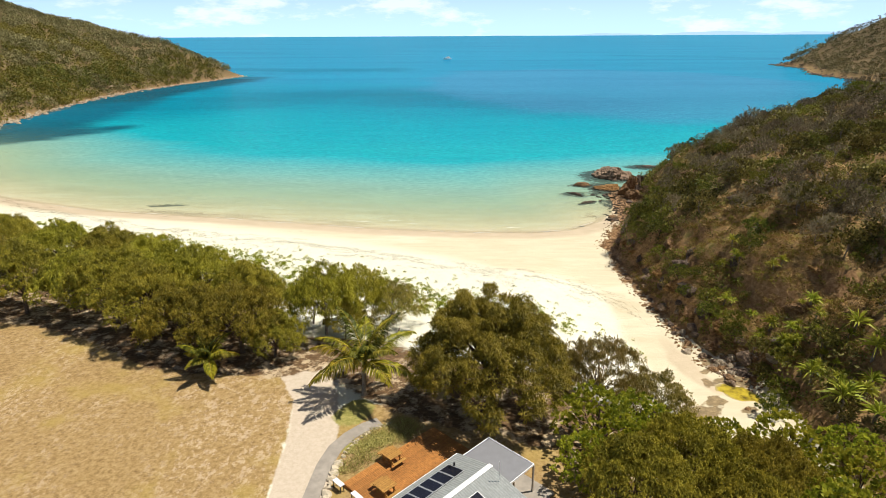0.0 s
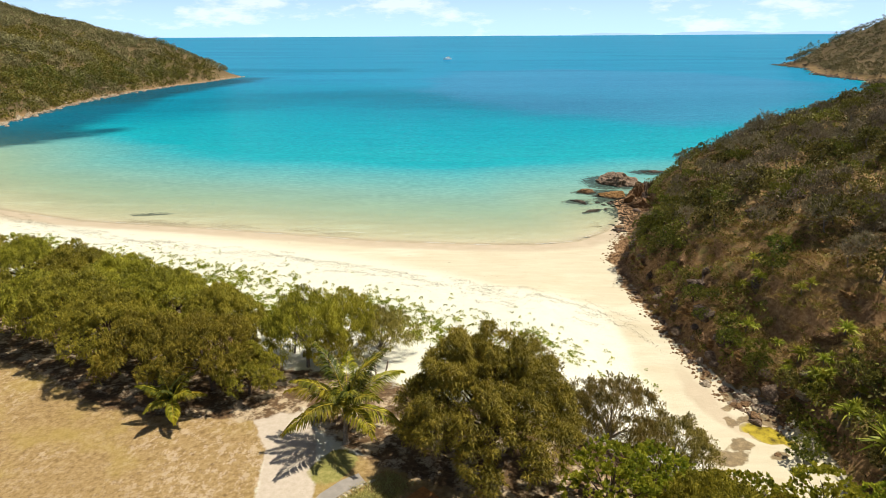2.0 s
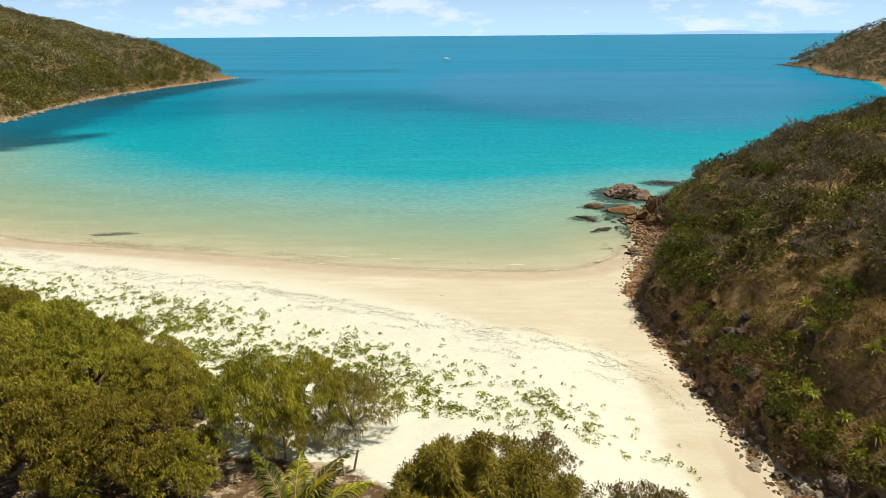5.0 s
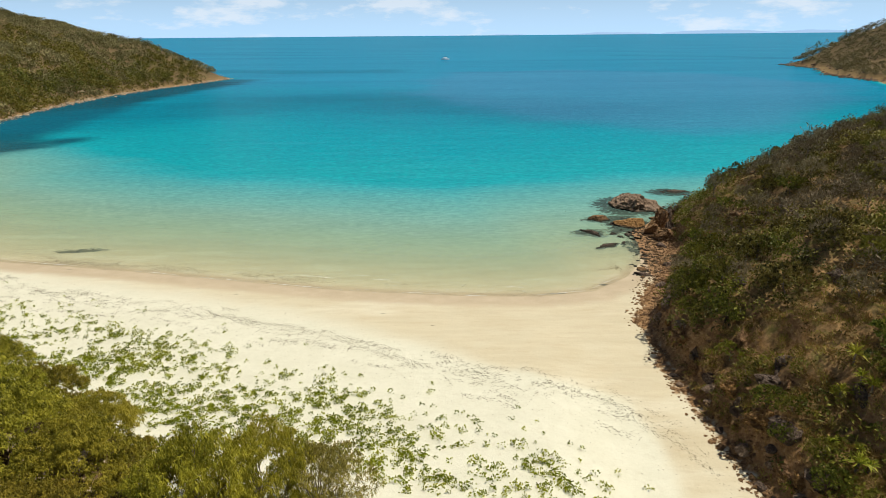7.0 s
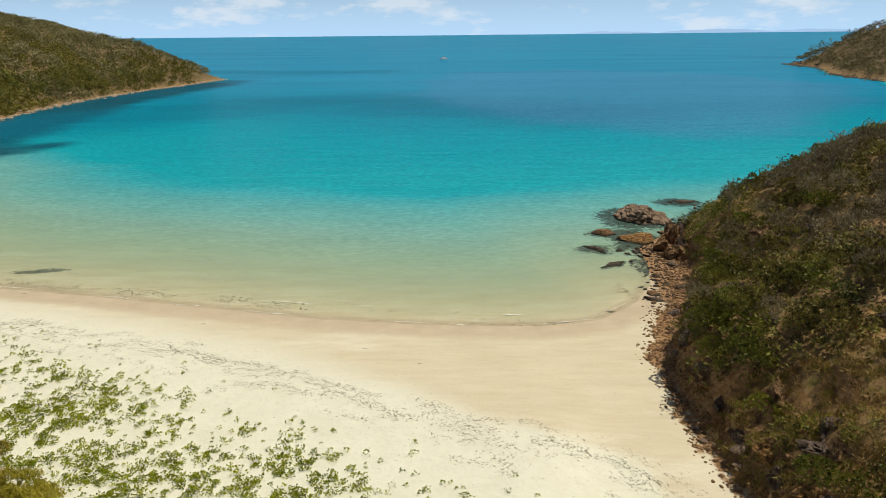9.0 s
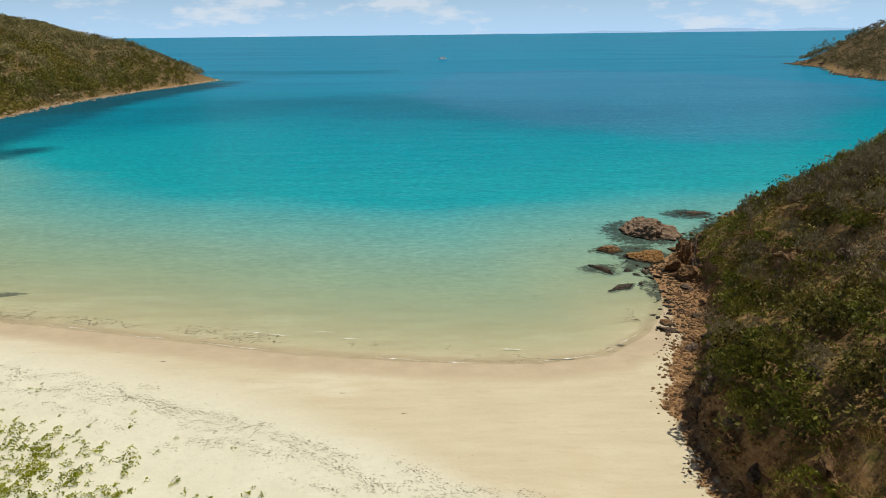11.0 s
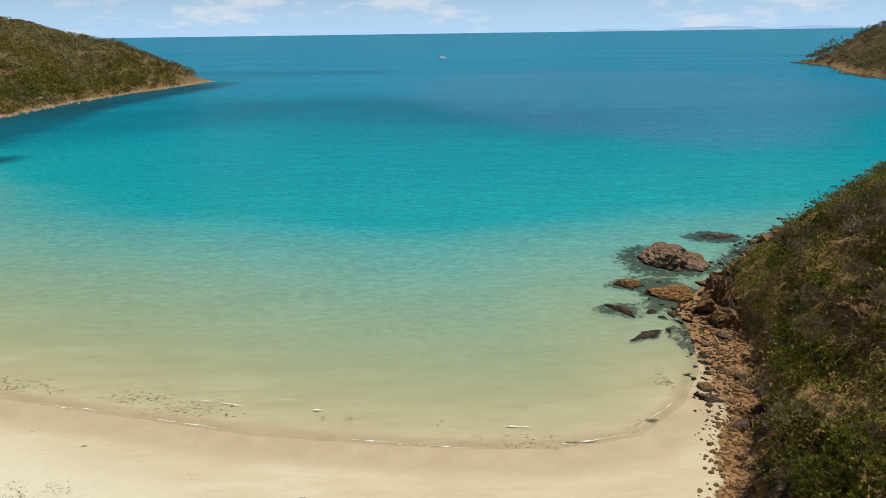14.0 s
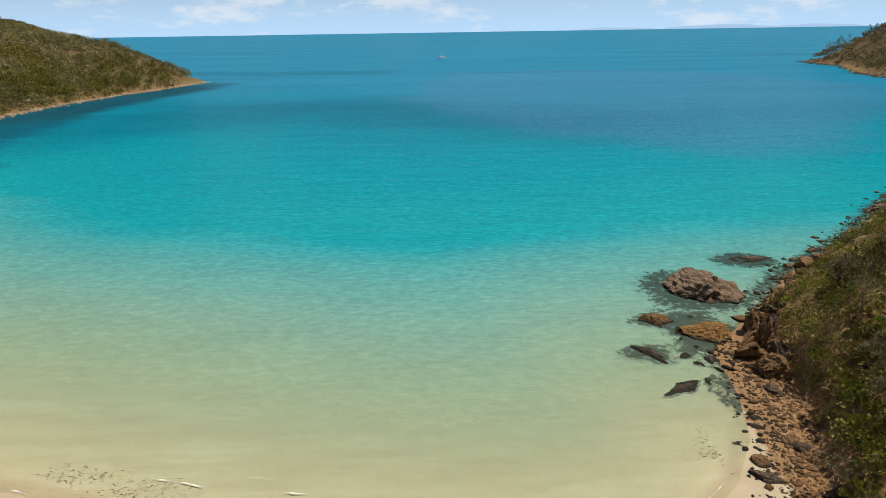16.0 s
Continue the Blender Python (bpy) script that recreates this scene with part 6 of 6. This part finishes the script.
# rough grass bed between footpath and deck
bx, by, rng = scatter(1500, -8.4, -1.5, 30.5, 37.5, 91)
ox, oy = bx, by
bx, by = 0.25 + (bx - 0.25) * 0.926, -5.36 + (by + 5.36) * 0.926
loc = (np.stack([ox - 1.14, oy - 29.99], 1) @ np.array([[0.7071, 0.7071], [0.7071, -0.7071]]))
pth = np.interp(oy, [29.5, 31.6, 33.6, 35.2, 36.4, 37.2], [-8.2, -8.0, -7.5, -6.6, -5.5, -4.3])
keep = (loc[:, 1] < -5.9) & (ox > pth + 0.3) & (loc[:, 0] > -6) & (loc[:, 0] < 2.5)
clumps("bed_grass", "dry yellow-green grass bed beside the deck", "grass", bx[keep], by[keep], rng.uniform(0.2, 0.4, keep.sum()), 9, 0.5, 0.06, M_BEDGRASS, rng, 0.5, 1.0, 0.3, 0.1)

# leaning timber posts at the beach track
for i, (x, y, lean_) in enumerate(((-5.7, 46.4, 8), (-5.1, 47.1, -6), (-4.5, 47.8, 12))):
    bm = bmesh.new()
    bmesh.ops.create_cone(bm, cap_ends=True, segments=9, radius1=0.09, radius2=0.075, depth=2.2, matrix=Matrix.Translation((0, 0, 0.9)))
    ob = part("post", bm, M_TIMBER)
    ob.matrix_world = pose(x, y, height(x, y), lean_ * 0.5, lean_, 0)
    tagged(ob, "leaning grey timber post beside the beach track", "post", "posts of the beach track")


# ---------------------------------------------------------------- boat at anchor
def hull_mesh(length, beam, depth):
    bm = bmesh.new()
    n, rings = 14, []
    for i in range(n + 1):
        t = i / n
        half = beam / 2 * (1 - max(0, (t - 0.55) / 0.45) ** 2.2) * (0.92 + 0.08 * min(1, t * 4))
        sheer = depth * (1 + 0.35 * t * t)
        x = (t - 0.5) * length
        rings.append([bm.verts.new(p) for p in ((x, -half, sheer), (x, -half * 0.9, 0.1), (x, 0, -0.4 * (1 - t * 0.6)), (x, half * 0.9, 0.1), (x, half, sheer))])
    for a, b in zip(rings, rings[1:]):
        for k in range(4):
            bm.faces.new((a[k], a[k + 1], b[k + 1], b[k]))
        bm.faces.new((a[4], a[0], b[0], b[4]))
    bm.faces.new(rings[0])
    bmesh.ops.remove_doubles(bm, verts=bm.verts, dist=0.01)
    bmesh.ops.recalc_face_normals(bm, faces=bm.faces)
    return bm


boat = thing("motor_boat", "white motor cruiser with dark canopy anchored offshore", "boat", pose(9.0, 893.0, 0.0, 0, 0, 216))
part("hull", hull_mesh(13.5, 4.0, 1.7), M_HULL, boat)
cabin = part("cabin", box((-3.6, -1.4, 1.5), (2.4, 1.4, 3.0), 0.25), M_HULL, boat)
for s in (-1, 1):
    for k in range(3):
        part("window", box((-3.0 + k * 1.7, s * 1.41 - 0.02, 2.1), (-1.6 + k * 1.7, s * 1.41 + 0.02, 2.7), 0.01), M_GLASS, cabin)
part("flybridge", box((-2.8, -1.2, 3.0), (0.6, 1.2, 3.6), 0.15), M_HULL, boat)
part("canopy", box((-3.0, -1.3, 4.3), (0.4, 1.3, 4.45), 0.04), M_CANOPY, boat, "dark canvas canopy")
for x in (-2.8, 0.2):
    for s in (-1.1, 1.1):
        part("pole", box((x - 0.05, s - 0.05, 3.6), (x + 0.05, s + 0.05, 4.3), 0), M_ALU, boat)

# ---------------------------------------------------------------- far islands on the horizon
k = Nodes("haze_glow_island")
M_ISLAND = k.finish(k.ramp(k.noise(0.004, 4), [(0.3, (0.02, 0.03, 0.04)), (0.7, (0.03, 0.04, 0.05))]), 1.0)
# bright sea haze over the islands, put in as a pale blue glow
k.bsdf.inputs["Emission Color"].default_value, k.bsdf.inputs["Emission Strength"].default_value = (0.47, 0.67, 0.93, 1), 1.0
for i, (x, y, w, h) in enumerate(((1350, 4872, 620, 20), (2150, 4868, 900, 30), (2900, 4866, 700, 24), (520, 4874, 300, 8))):
    n = 60
    rng = np.random.default_rng(95 + i)
    run = np.linspace(0, w, n + 1)
    top = h * np.sin(np.linspace(0, math.pi, n + 1)) ** 0.6 * (0.35 + 0.9 * fractal(run, run * 0 + i * 50, w / 4, 140 + i, 4))
    vv, ff = [], []
    for k in range(n + 1):
        for dy, dz in ((-6, 20), (0, 25 + top[k]), (6, 20)):
            vv.append((x - w / 2 + run[k], y + dy, dz))
    for k in range(n):
        for j in range(2):
            a = k * 3 + j
            ff.append((a, a + 3, a + 4, a + 1))
    tagged(mesh_object("backdrop", np.array(vv), np.array(ff), M_ISLAND), "faint blue islands on the horizon", "island", kind="structure")

# ---------------------------------------------------------------- small breakers at the water's edge
foam_rng = np.random.default_rng(97)
pieces = []
for i, (x0, x1, off_) in enumerate(((-84, -70, -0.4), (-66, -54, -0.8), (-44, -36, -0.5), (-33, -27, -0.3), (-22, -14, -0.4), (-18, -13, -4.2), (-7, -4.5, -4.6), (-2, 3, -0.5), (5, 9, -0.3), (12, 14.5, -3.2), (16, 23, -0.5), (24, 29, -1.2), (-10, -7.5, -6.0))):
    n = int((x1 - x0) * 3)
    xs = np.linspace(x0, x1, n)
    ys = np.interp(xs, [-95, -70, -45, -28, -11, 4, 16, 24, 30], [120, 110, 105, 101, 97, 95, 94.5, 96, 101]) - off_ + 0.5 * (fractal(xs, xs * 0, 2.5, 98 + i, 3) - 0.5)
    w = 0.075 * np.sin(np.linspace(0, math.pi, n)) * np.clip(foam_rng.normal(0.4, 0.7, n), 0.01, 1.5)
    vv = np.stack([np.stack([xs, ys - w, xs * 0 + 0.02], 1), np.stack([xs, ys, xs * 0 + 0.04], 1), np.stack([xs, ys + w, xs * 0 + 0.02], 1)], 1).reshape(-1, 3)
    ff = np.array([(a * 3 + j, a * 3 + 3 + j, a * 3 + 4 + j, a * 3 + 1 + j) for a in range(n - 1) for j in range(2)])
    pieces.append((vv, ff))
v, f = joined(pieces)
tagged(mesh_object("foam", v, f, M_FOAM, smooth_shade=True), "thin white foam of small breakers at the shore", "foam", kind="stuff")

# brackish pool at the creek mouth
k = Nodes("pool_water")
shallow = k.ramp(k.noise(1.6, 6, 0.7), [(0.3, (0.30, 0.235, 0.10)), (0.7, (0.45, 0.37, 0.18))])
algae = k.ramp(k.noise(0.9, 7, 0.7, offset=4), [(0.34, (0.095, 0.068, 0.012)), (0.44, (0.27, 0.205, 0.018)), (0.56, (0.45, 0.35, 0.030)), (0.70, (0.40, 0.35, 0.09))])
sunk = k.math("ADD", k.attr("sunk"), k.math("MULTIPLY", k.math("SUBTRACT", k.noise(1.1, 5, 0.6, offset=8), 0.5), 0.9))
M_POOL = k.finish(k.mix(k.step(sunk, 0.12, 0.62), shallow, algae), 0.3, 0.0, 0.5)
px, py = (g.ravel() for g in np.meshgrid(np.arange(24.4, 34.3, 0.3), np.arange(39.4, 48.6, 0.3)))
pool = mesh_object("pool", np.stack([px, py, np.full(px.shape, 0.37)], 1), grid_faces(33, 31), M_POOL)
float_attr(pool, "sunk", smooth(0.0, 0.17, 0.37 - land(px, py)[0]))
tagged(pool, "shallow yellow-brown brackish pool at the creek mouth", "pool", kind="structure")
